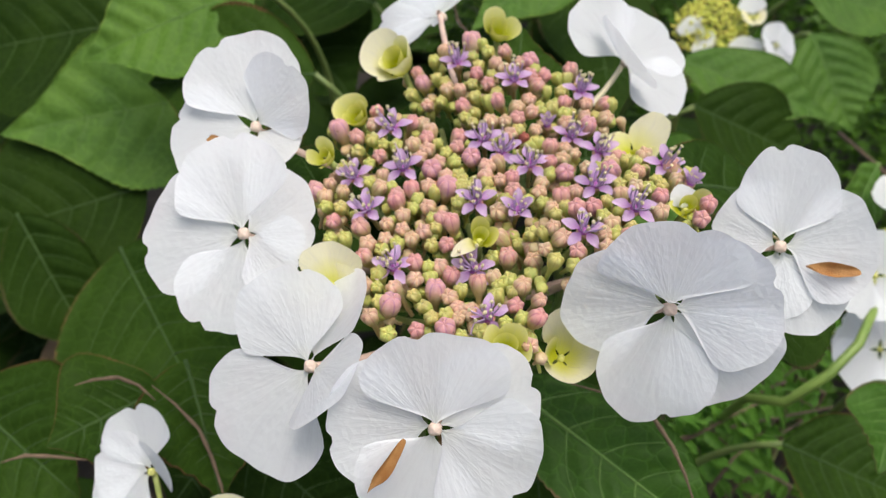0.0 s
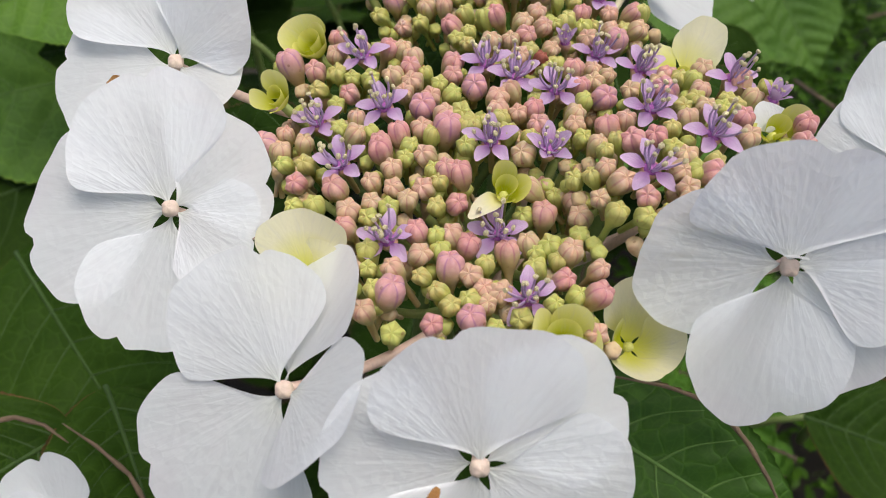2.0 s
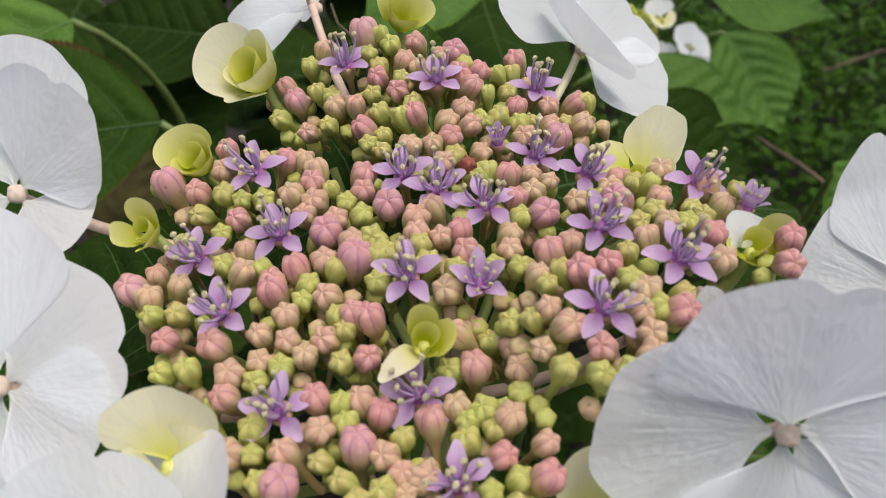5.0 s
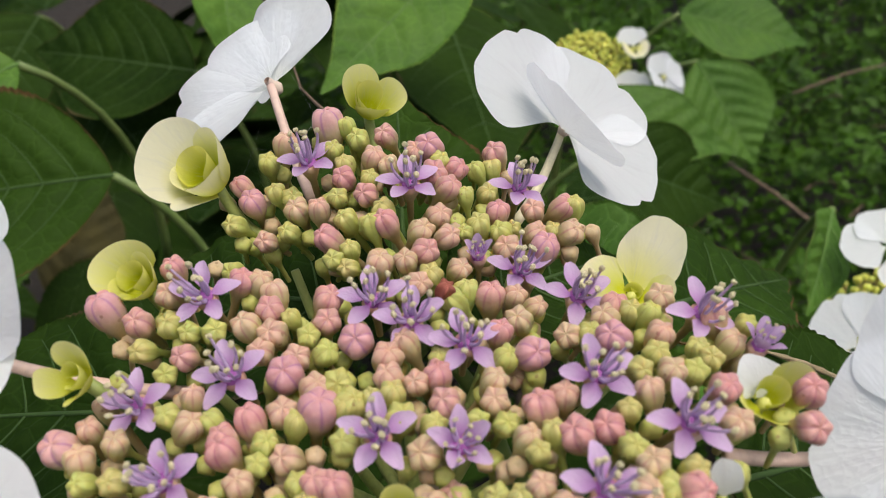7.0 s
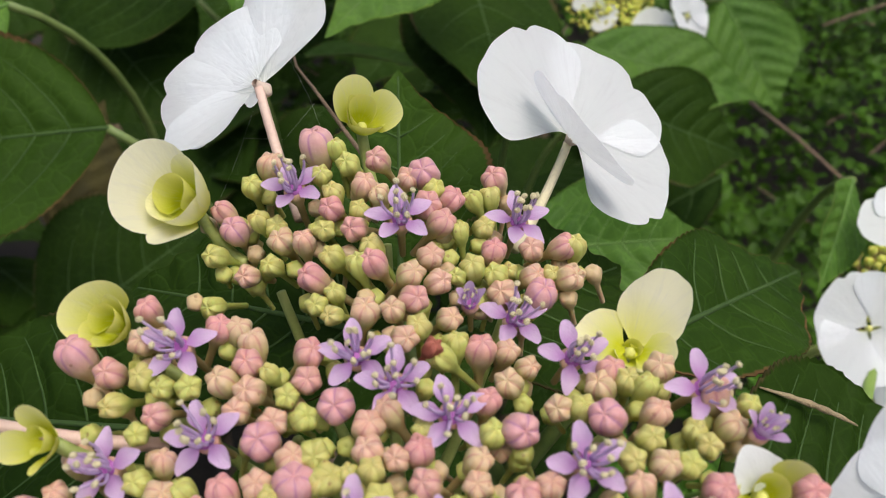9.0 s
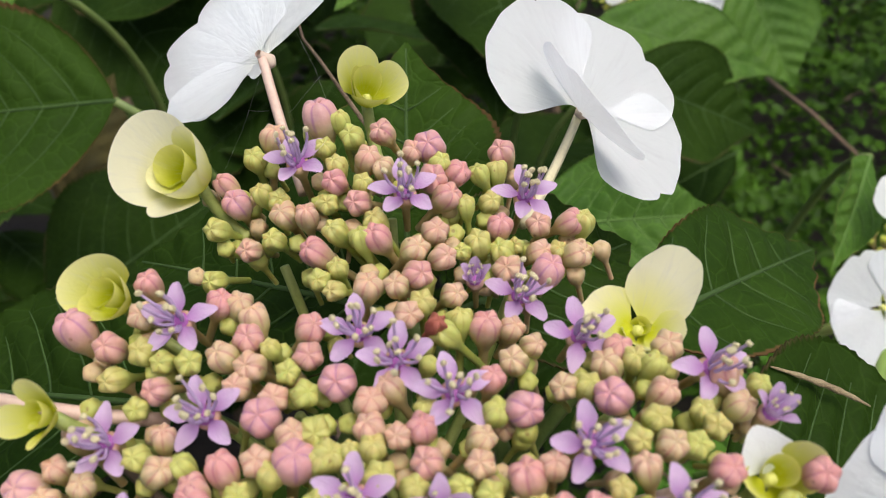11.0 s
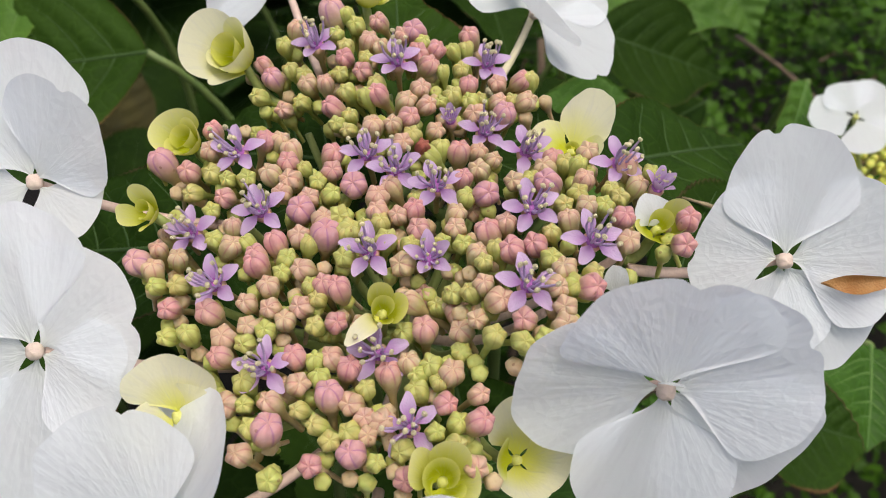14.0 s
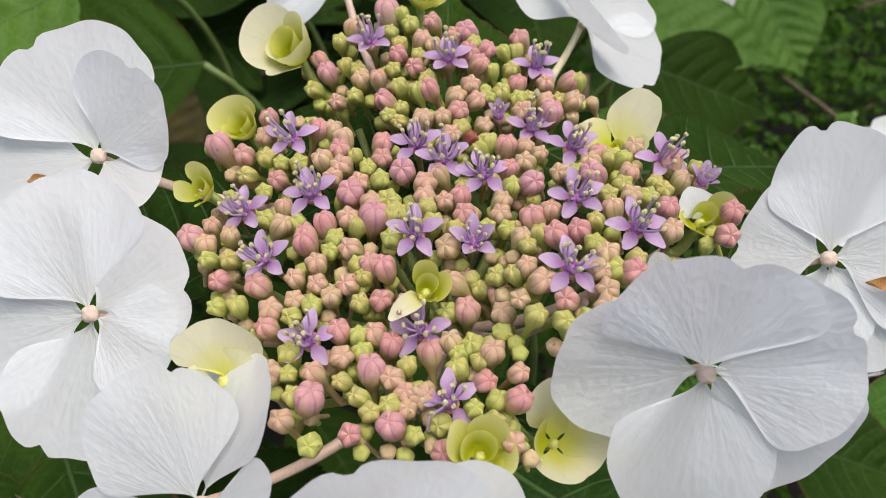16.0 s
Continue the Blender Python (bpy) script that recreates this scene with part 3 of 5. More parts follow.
for x, y, lean in ((-0.30, 0.45, 0.1), (-0.12, 0.42, -0.05), (-0.2, 0.7, 0.05), (0.03, 0.50, 0.02), (0.12, 0.62, 0.06), (-0.42, 0.6, -0.1), (0.0, 0.34, 0.0)):
    tube("stem", curve_points((x * 0.6, 0.45 + (y - 0.45) * 0.5, -0.02), (x + lean, y, 0.58), (0.03, -0.02, 0), 12), 0.006, 0.003, TWIG, bush, "woody brown stem")

# ---- low small-leaved shrub behind and beside ----
rs = np.random.RandomState(7)


def shrub_leaves(count, box, top, size):
    """Many small folded leaves whose upper surface follows top(x, y)."""
    x = rs.uniform(box[0], box[1], count)
    y = rs.uniform(box[2], box[3], count)
    keep = top(x, y) > 0.05
    x, y = x[keep], y[keep]
    count = len(x)
    z = top(x, y) - rs.exponential(0.028, count)
    z = np.maximum(z, 0.02)
    a, tilt = rs.uniform(0, 6.28, count), rs.normal(0.1, 0.5, count)
    ln = size * rs.uniform(0.6, 1.25, count)
    dx = np.stack([np.cos(a) * np.cos(tilt), np.sin(a) * np.cos(tilt), np.sin(tilt)], 1)
    dy = np.stack([-np.sin(a), np.cos(a), rs.normal(0, 0.35, count)], 1)
    nz = np.cross(dx, dy)
    c = np.stack([x, y, z], 1)
    w = 0.27
    quads = [c, c + ln[:, None] * (dx * 0.35 + dy * w + nz * 0.12), c + ln[:, None] * (dx * 0.75 + dy * w * 0.8 + nz * 0.10), c + ln[:, None] * dx,
             c + ln[:, None] * (dx * 0.75 - dy * w * 0.8 + nz * 0.10), c + ln[:, None] * (dx * 0.35 - dy * w + nz * 0.12)]
    verts = np.stack(quads, 1).reshape(-1, 3)
    faces = []
    for i in range(count):
        b = 6 * i
        faces += [(b, b + 1, b + 2, b + 3), (b, b + 3, b + 4, b + 5)]
    return verts, faces


def shrub_top(x, y):
    bumps = 0.05 * np.sin(x * 9 + 1) * np.cos(y * 8) + 0.03 * np.sin(x * 23 + y * 17) + 0.02 * np.sin(x * 41 - y * 37)
    far = np.hypot((x - 1.25) / 1.25, (y - 1.35) / 1.35)
    far = far + 0.06 * np.sin(5 * np.arctan2(y - 1.35, x - 1.25) + 1) + 0.04 * np.sin(11 * np.arctan2(y - 1.35, x - 1.25))
    return (0.42 + bumps) * smooth_step((1.12 - far) / 0.2)


sv, sf = shrub_leaves(170000, (-0.1, 2.6, 0.0, 2.75), shrub_top, 0.016)
shrub = part("low_shrub", mesh("low_shrub", sv, sf), SHRUB, None)
tagged(shrub, "low dense shrub with tiny glossy green leaves", "shrub", kind="stuff")
twig_rnd = random.Random(12)
tv, tf = [], []
for _ in range(70):
    x, y = twig_rnd.uniform(0.05, 1.6), twig_rnd.uniform(0.1, 1.9)
    a = twig_rnd.uniform(0, 6.28)
    top = float(shrub_top(np.float64(x), np.float64(y)))
    if top < 0.1:
        continue
    ln = twig_rnd.uniform(0.08, 0.25)
    pts = curve_points((x, y, top - 0.10), (x + ln * math.cos(a), y + ln * math.sin(a), top + twig_rnd.uniform(-0.03, 0.02)), (0, 0, 0.02), 6)
    v, f = tube_data(pts, [0.002, 0.0018, 0.0016, 0.0014, 0.0012, 0.001], 5)
    k = len(tv)
    tv += v
    tf += [tuple(q + k for q in g) for g in f]
part("twigs", mesh("twigs", tv, tf), TWIG, shrub)


# thicker green shoots and thin twigs crossing below the flowers
tube("shoot", [(0.186, 0.262, 0.702), (0.172, 0.242, 0.698), (0.160, 0.234, 0.689), (0.145, 0.231, 0.675), (0.138, 0.25, 0.655), (0.14, 0.30, 0.55)], 0.0020, 0.0022, SHOOT, bush, "green leaf shoot")
for pts, r in (([(0.113, 0.262, 0.608), (0.16, 0.272, 0.611), (0.207, 0.286, 0.606)], 0.0009), ([(0.144, 0.255, 0.600), (0.165, 0.266, 0.602), (0.189, 0.281, 0.600)], 0.0009),
               ([(0.445, 0.698, 0.578), (0.51, 0.718, 0.582), (0.57, 0.736, 0.579)], 0.0013), ([(0.316, 0.572, 0.594), (0.325, 0.525, 0.597), (0.339, 0.476, 0.592)], 0.0016)):
    tube("twig", pts, r, r * 0.7, TWIG, bush, "thin brown twig")


def dead_leaf(base, tip, normal, width, material, label, seed):
    """A dry curled leaf caught among the stems."""
    base, tip = Vector(base), Vector(tip)
    blade, veins = leaf_shape((tip - base).length, width, 0.15, 0.3, 0.25, seed)
    thing = root("dead_leaf", pose(*base))
    tagged(thing, label, "leaf")
    m = frame_of(base, normal, tip - base)
    part("blade", blade, material, thing, m)
    part("vein", veins, material, thing, m)
    return thing


dead_leaf((-0.212, 0.290, 0.585), (-0.158, 0.298, 0.664), (0.1, -0.75, 0.6), 0.052, DEAD, "dry brown curled hydrangea leaf caught among stems", 77)
dead_leaf((-0.118, 0.440, 0.640), (-0.094, 0.425, 0.706), (0.1, -0.8, 0.55), 0.040, DEAD_OCHRE, "withered ochre hydrangea leaf hanging between green leaves", 78)

# leaf margins that have dried and rolled
for line in ([(-0.1056, 0.1645, 0.7613), (-0.1007, 0.1661, 0.7618), (-0.0942, 0.1679, 0.7609), (-0.0889, 0.1677, 0.7576), (-0.0839, 0.1648, 0.7542)], [(-0.0856, 0.169, 0.7561), (-0.0781, 0.1641, 0.7534), (-0.0705, 0.1581, 0.7495), (-0.0659, 0.1509, 0.7455), (-0.0619, 0.1427, 0.7435), (-0.0606, 0.1386, 0.7386)], [(-0.122, 0.1442, 0.7523), (-0.1155, 0.146, 0.7531), (-0.1088, 0.147, 0.7513), (-0.0999, 0.1476, 0.7489)], [(0.0326, 0.149, 0.7804), (0.0441, 0.1455, 0.7795), (0.0538, 0.1412, 0.7776), (0.0591, 0.1344, 0.7725), (0.0617, 0.1285, 0.7687), (0.0639, 0.1219, 0.7639)], [(0.076, 0.183, 0.8109), (0.0813, 0.1818, 0.8089), (0.086, 0.1804, 0.8071), (0.0898, 0.179, 0.8055), (0.0931, 0.1775, 0.804)]):
    n = len(line) * 4 - 3
    fine = [Vector(line[i // 4]).lerp(Vector(line[min(i // 4 + 1, len(line) - 1)]), (i % 4) / 4) for i in range(n)]
    v, f = tube_data(fine, [0.00015 + 0.00055 * math.sin(math.pi * i / (n - 1)) * (0.8 + 0.2 * math.sin(i * 2.1)) for i in range(n)], 7)
    part("dry_leaf_margin", mesh("dry_leaf_margin", v, f), DRY_PALE if line[0][2] > 0.8 else DRY_RIM, bush, None, "dried brown rolled leaf margin")

# leafy shoots of the low shrub that reach up beside the flowers
sprig_rnd = random.Random(31)


def small_leaf(length, width, fold):
    """A pointed blade, creased along its midrib."""
    s = np.linspace(0, 1, 8)
    h = width / 2 * np.sin(np.pi * s ** 0.8) ** 0.8
    verts, uvs = [], []
    for a, w in zip(s, h):
        for k in (-1, -0.5, 0, 0.5, 1):
            verts.append((a * length, k * w, fold * abs(k) * w - 0.15 * length * a * a))
            uvs.append((a, abs(k) * 0.9))
    faces = [(i * 5 + k, i * 5 + k + 1, i * 5 + k + 6, i * 5 + k + 5) for i in range(7) for k in range(4)]
    return mesh("leaf", verts, faces, uvs)


SMALL = [small_leaf(0.013, 0.0058, 0.5), small_leaf(0.010, 0.0050, 0.7), small_leaf(0.0155, 0.0062, 0.35)]
SHOOT_LINES = ([(0.113, 0.265, 0.596), (0.127, 0.264, 0.61), (0.143, 0.264, 0.626), (0.166, 0.276, 0.626)], [(0.136, 0.248, 0.591), (0.143, 0.251, 0.61), (0.156, 0.258, 0.619)], [(0.121, 0.293, 0.598), (0.136, 0.281, 0.6), (0.147, 0.267, 0.598)], [(0.187, 0.265, 0.566), (0.166, 0.265, 0.581), (0.145, 0.25, 0.578)], [(0.198, 0.314, 0.609), (0.178, 0.3, 0.607), (0.199, 0.292, 0.598)], [(0.235, 0.359, 0.6), (0.213, 0.336, 0.604), (0.232, 0.328, 0.595)], [(0.13, 0.274, 0.559), (0.139, 0.274, 0.576), (0.136, 0.289, 0.593)], [(0.189, 0.297, 0.573), (0.198, 0.295, 0.586), (0.216, 0.291, 0.581)])
SHOOT_LINES += tuple([(x + dx, y + 0.022, z - 0.014) for x, y, z in reversed(line)] for line, dx in zip(SHOOT_LINES, (0.016, 0.020, 0.012, -0.014, 0.018, -0.020, 0.024, -0.012)))
for line in SHOOT_LINES:
    shoot = root("shrub_shoot", pose(*line[0]))
    tagged(shoot, "thin brown shoot with small bright pointed leaves", "shrub", group="shrub shoots")
    pts = [Vector(p) for p in line]
    down = pts[0] + Vector((0.02, 0.05, -0.25))
    tube("twig", [tuple(down)] + line, 0.0012, 0.0005, TWIG, shoot)
    for i in range(len(pts) - 1):
        for k in range(6):
            along = (pts[i + 1] - pts[i]).normalized()
            for sgn in (-1, 1):
                c = pts[i].lerp(pts[i + 1], (k + sprig_rnd.random()) / 6)
                side = along.cross(Vector((sprig_rnd.uniform(-0.6, 0.6), -0.5, 0.85))).normalized() * sgn
                out_dir = side + along * sprig_rnd.uniform(-0.2, 1.1) + Vector((0, sprig_rnd.uniform(-0.6, 0.3), sprig_rnd.uniform(-0.2, 0.8)))
                facing = Vector((sprig_rnd.uniform(-0.9, 0.9), sprig_rnd.uniform(-1.0, 0.2), 0.8))
                m = frame_of(c, facing, out_dir) @ Matrix.Scale(sprig_rnd.uniform(0.5, 1.1), 4)
                part("leaf", SMALL[sprig_rnd.randrange(3)], SPRIG, shoot, m)

# ---- flower heads ----
HX, HY, HZ = 0.012, 0.168, 0.835          # middle of the large head
FERTILE = [  # open fertile flowers: mm from the head's middle
    (-7.7, 38.7, 8.0), (7.0, 30.2, 7.5), (24.9, 31.5, 3.5), (-24.1, 15.4, 2.2), (-21.1, 3.2, -1.8), (-33.1, 1.9, -3.3),
    (-29.4, -10.2, -4.3), (-4.1, -11.0, -1.0), (20.9, 15.8, -0.6), (22.7, -11.0, 3.6), (29.8, -21.0, 4.5), (18.2, -26.3, 2.5),
    (-22.7, -25.2, -8.9), (-5.0, -25.5, -9.1), (-2.2, -37.8, -12.1), (40.1, -2.9, 3.5), (8.9, -0.7, 2.1), (-1.6, 10.4, 1.8),
    (2.7, 5.2, 1.9), (26.4, 6.3, 1.2)]
SHAPE = np.array(FERTILE + [(-3.4, 44.3, 11.9), (9.9, 23.7, 5.6), (-12.1, 30.6, 0.7), (10.2, 26.5, 3.6), (-4.5, 3.5, 1.6), (15.0, 11.1, -0.9),
                            (-3.6, 12.4, 1.3), (-1.4, 8.6, 1.6)])
PLANE = np.linalg.lstsq(np.c_[np.ones(len(SHAPE)), SHAPE[:, :2]], SHAPE[:, 2], rcond=None)[0]
REST = SHAPE[:, 2] - np.c_[np.ones(len(SHAPE)), SHAPE[:, :2]] @ PLANE


def head_top(x, y):
    """Height in mm of the uneven top of the large head."""
    w = 1 / ((SHAPE[:, 0] - x) ** 2 + (SHAPE[:, 1] - y) ** 2 + 36.0) ** 2
    return float(PLANE @ (1, x, y) + (w @ REST) / w.sum())


def head_point(x, y, z):
    return Vector((HX + x / 1000, HY + y / 1000, HZ + z / 1000))


HEAD_UP = Vector((-0.10, -0.22, 1.0)).normalized()
CYMES = []
CYMES.append([
    (-10.8, 44.1, 'o'), (-13.9, 41.5, 'g'), (-13.4, 36.5, 'g'), (-10.9, 34.9, 'g'), (-18.5, 38.8, 'p'), (-16.9, 36.0, 'm'),
    (-20.2, 32.6, 'g'), (-10.4, 33.2, 'o'), (-7.0, 31.7, 'o'), (-4.0, 31.9, 'g'), (-12.1, 30.1, 'g'), (-15.6, 28.8, 'o'),
    (-20.9, 26.5, 'e'),])
CYMES.append([
    (-3.8, 44.7, 'm'), (-0.9, 43.6, 'g'), (0.4, 40.7, 'g'), (5.1, 41.6, 'p'), (2.6, 37.6, 'o'), (4.3, 36.2, 'o'), (-3.5, 39.8, 's'),
    (-2.2, 37.0, 'g'), (-2.7, 34.5, 'p'), (1.3, 33.8, 's'), (0.2, 30.8, 'p'), (11.8, 39.4, 'm'), (9.3, 38.5, 'o'), (12.9, 36.5, 'g'),
    (11.5, 33.4, 'p'), (15.5, 34.8, 'p'), (13.2, 30.5, 'p'),])
CYMES.append([
    (15.5, 28.9, 's'), (18.5, 35.7, 'g'), (22.8, 39.4, 'p'), (21.6, 36.7, 'g'), (19.4, 30.3, 'g'), (19.8, 25.6, 'p'), (13.6, 21.0, 's'),
    (16.1, 22.7, 'g'), (19.3, 22.0, 'g'), (21.5, 22.5, 's'), (25.6, 25.7, 'o'), (30.2, 25.0, 'p'), (31.9, 24.9, 'g'), (30.0, 19.7, 'o'),
    (25.0, 21.3, 'o'), (27.4, 21.0, 's'), (25.4, 18.2, 'm'), (19.7, 19.6, 'o'),])
CYMES.append([
    (-28.6, 22.8, 'p'), (-29.1, 17.7, 'o'), (-38.0, 18.1, 'm'), (-33.2, 14.0, 'p'), (-29.1, 12.5, 'g'), (-26.4, 10.6, 'g'),
    (-23.1, 10.0, 'g'), (-32.8, 9.9, 'g'), (-27.2, 7.3, 'p'), (-29.6, 5.6, 'g'), (-18.9, 17.8, 'p'),])
CYMES.append([
    (-39.4, 7.4, 'o'), (-38.1, 6.5, 'd'), (-38.8, -0.1, 'o'), (-26.1, 1.4, 'o'), (-29.2, -0.7, 'g'), (-26.5, -2.9, 'o'), (-35.5, -2.8, 'o'),
    (-42.1, -2.0, 'm'), (-39.6, -4.1, 'o'), (-39.1, -7.6, 'g'), (-35.4, -8.5, 'g'), (-37.0, -12.7, 'p'), (-37.3, -17.5, 'g'),
   ])
CYMES.append([
    (-16.5, 17.3, 'o'), (-14.8, 15.4, 'o'), (-15.5, 12.2, 'p'), (-19.0, 10.3, 'o'), (-15.7, 8.4, 'o'), (-17.4, 6.1, 'o'),
    (-13.0, 10.5, 's'), (-10.9, 6.5, 'g'), (-8.8, 2.9, 'g'), (-12.7, 3.4, 'o'), (-7.4, 12.5, 'p'), (-8.2, 8.4, 'p'), (-14.2, 1.3, 'm'),
    (-10.7, -1.9, 'o'), (-8.1, -2.1, 'g'), (-4.7, 3.6, 'm'),])
CYMES.append([
    (-6.4, 25.1, 'p'), (-6.1, 19.9, 'g'), (-3.4, 27.7, 'g'), (0.2, 25.4, 'g'), (2.3, 24.8, 'p'), (2.3, 27.6, 'g'), (10.5, 24.7, 'o'),
    (7.4, 22.3, 'o'), (7.1, 18.3, 'p'), (11.0, 20.3, 'o'), (11.7, 15.6, 'o'), (-3.4, 21.4, 'g'), (-4.2, 17.7, 'g'), (0.3, 17.6, 'o'),
    (4.0, 17.0, 'o'), (7.1, 14.2, 'g'), (5.0, 12.2, 'o'),])
CYMES.append([
    (9.3, 9.4, 'g'), (11.9, 12.3, 'g'), (15.1, 11.1, 'p'), (18.6, 10.0, 'o'), (20.5, 6.5, 'o'), (17.3, 4.3, 'o'), (13.7, 0.9, 'p'),
    (13.5, -3.8, 'g'), (16.7, -4.4, 'm'), (14.8, -3.3, 'd'),])
CYMES.append([
    (22.1, -1.6, 'o'), (25.2, -2.1, 'g'), (27.1, -4.9, 'm'), (31.8, 10.2, 'g'), (29.9, 9.8, 'g'), (30.7, 3.2, 'p'), (28.5, 1.4, 'o'),
    (32.0, 1.0, 'g'), (33.9, -0.6, 'g'), (33.6, -4.9, 'o'), (31.1, -8.9, 'g'), (36.1, 1.4, 'o'), (28.0, -11.4, 'g'),])
CYMES.append([
    (41.2, -3.5, 'p'), (44.9, -6.1, 'g'), (41.9, -8.1, 'o'), (37.8, -10.4, 'g'), (37.2, -8.0, 'g'), (31.4, -12.9, 'o'), (34.1, -13.3, 'g'),
    (36.1, -17.1, 'p'), (46.3, -18.7, 'p'), (35.1, -22.1, 'o'), (43.6, -24.0, 'p'),])
CYMES.append([
    (15.1, -12.8, 'p'), (18.2, -12.4, 'o'), (15.6, -17.0, 'g'), (17.8, -18.2, 'p'), (21.3, -18.7, 'p'), (24.5, -16.8, 'g'),
    (27.7, -14.9, 'o'), (16.5, -31.3, 'p'), (22.5, -27.4, 'o'), (25.1, -27.6, 'g'), (22.7, -30.9, 'o'), (22.0, -33.7, 'o'),
    (24.3, -24.4, 'o'), (22.9, -22.1, 'g'), (18.8, -34.9, 'g'), (28.5, -26.2, 'g'), (27.6, -28.6, 'p'),])
CYMES.append([
    (-1.2, 0.5, 'o'), (1.3, 2.1, 'o'), (-1.6, -2.9, 'o'), (-1.4, -5.3, 'g'), (1.6, -4.6, 'o'), (4.5, -4.0, 'p'), (-4.2, -5.2, 's'),
    (-1.1, -9.0, 'g'), (4.4, -8.4, 'p'), (5.3, -1.6, 's'), (11.2, -6.9, 'o'), (10.4, -9.8, 'o'), (10.8, -13.6, 'g'), (7.7, -11.9, 'g'),
    (2.7, -10.9, 'g'), (0.7, -14.1, 'o'),])
CYMES.append([
    (-23.9, -2.7, 'g'), (-19.2, -4.0, 'p'), (-17.2, -7.3, 's'), (-22.5, -6.0, 'p'), (-33.9, -17.7, 'g'), (-30.6, -14.8, 'p'),
    (-24.6, -14.4, 'o'), (-22.7, -7.4, 'p'), (-20.9, -12.1, 'o'), (-18.6, -10.2, 'g'), (-17.5, -7.9, 'g'), (-21.0, -15.7, 'o'),
    (-18.9, -17.9, 'o'), (-24.8, -17.8, 'o'), (-28.7, -19.1, 'o'), (-25.4, -20.4, 'g'), (-22.1, -18.9, 'g'),])
CYMES.append([
    (-10.6, -5.2, 'm'), (-15.0, -4.1, 'o'), (-13.4, -5.9, 'g'), (-7.7, -5.5, 'g'), (-6.7, -5.4, 'g'), (-15.2, -10.5, 'o'),
    (-16.1, -16.5, 'o'), (-14.4, -19.8, 'g'), (-14.1, -13.6, 's'), (-13.3, -15.9, 'g'), (-12.0, -14.4, 'p'), (-9.8, -15.5, 'p'),
    (-11.0, -19.9, 'p'), (-8.2, -10.6, 'g'), (-6.6, -18.4, 'g'), (-6.9, -20.9, 'o'),])
CYMES.append([
    (-29.5, -21.8, 'p'), (-17.9, -24.2, 'p'), (-15.0, -25.3, 'g'), (-17.8, -28.8, 'o'), (-19.5, -26.7, 'd'), (-26.1, -26.7, 'g'),
    (-26.1, -30.4, 'g'), (-22.4, -30.9, 'o'), (-29.2, -29.7, 'o'), (-25.6, -34.2, 'g'), (-22.9, -35.1, 'm'), (-27.3, -38.0, 'o'),
    (-32.4, -23.3, 'e'),])
CYMES.append([
    (-12.4, -25.1, 'o'), (-9.8, -27.0, 'p'), (-14.6, -28.2, 'g'), (-18.1, -33.0, 'g'), (-15.8, -35.5, 'g'), (-13.4, -31.2, 'm'),
    (-10.4, -32.9, 'o'), (-7.8, -30.9, 'g'), (-8.6, -35.1, 'o'), (-5.8, -36.0, 'o'), (-14.1, -38.0, 'g'), (-11.1, -37.1, 'g'),
    (-8.6, -38.0, 'o'), (-11.2, -40.4, 'm'), (-7.9, -42.2, 'g'), (-17.4, -41.4, 'p'), (-23.3, -42.5, 'g'), (-6.3, -36.4, 'o'),
   ])
CYMES.append([
    (12.7, -16.7, 'o'), (0.8, -19.5, 'o'), (3.9, -17.2, 'd'), (2.7, -24.1, 'p'), (-0.4, -23.4, 'g'), (7.6, -21.7, 'g'), (5.5, -19.6, 'e'),
    (8.1, -22.3, 'd'), (9.9, -23.3, 'g'), (12.1, -23.5, 'o'), (13.7, -27.2, 'o'), (13.1, -19.1, 'g'), (10.1, -28.3, 'o'),
    (12.0, -31.8, 'g'), (15.5, -34.2, 'g'), (7.6, -28.7, 'e'), (8.1, -25.7, 'd'),])
CYMES.append([
    (-0.6, -28.3, 'o'), (-3.9, -29.2, 'p'), (0.4, -30.5, 'g'), (2.5, -29.9, 'g'), (3.3, -32.5, 'g'), (5.4, -32.1, 'o'), (-0.3, -32.6, 'g'),
    (8.6, -37.1, 'o'), (3.8, -35.9, 'p'), (5.1, -39.3, 'g'), (8.1, -40.5, 'p'), (1.5, -39.6, 'g'), (-3.9, -41.2, 'g'), (4.1, -42.4, 'g'),
    (-4.0, -45.6, 'p'), (6.1, -46.8, 'o'),])

head = root("hydrangea_flower", pose(0.012, 0.19, 0.70))
tagged(head, "lacecap hydrangea head, pink and green buds ringed by white florets", "flower")
NODE = Vector((0.016, 0.180, 0.785))
tube("stem", [(0.012, 0.30, -0.01), (0.012, 0.29, 0.2), (0.010, 0.26, 0.45), (0.012, 0.215, 0.65), (0.014, 0.19, 0.74), tuple(NODE)], 0.006, 0.0026, STALK_GREEN, head)


def bud_rings(r, flat, stalk):
    up = [(0.0, 0.995), (0.22, 0.97), (0.42, 0.90), (0.58, 0.77), (0.68, 0.58), (0.71, 0.36), (0.68, 0.17), (0.63, 0.05)]
    rings = [(-stalk, 0.26 * r, 0.0), (-2.2 * r, 0.30 * r, 0.0), (-1.7 * r, 0.42 * r, 0.0), (-1.25 * r, 0.62 * r, 0.12), (-0.85 * r, 0.82 * r, 0.35), (-0.45 * r, 0.95 * r, 0.7)]
    return rings + [(z * flat * r, q * r, 1.0) for z, q in up]


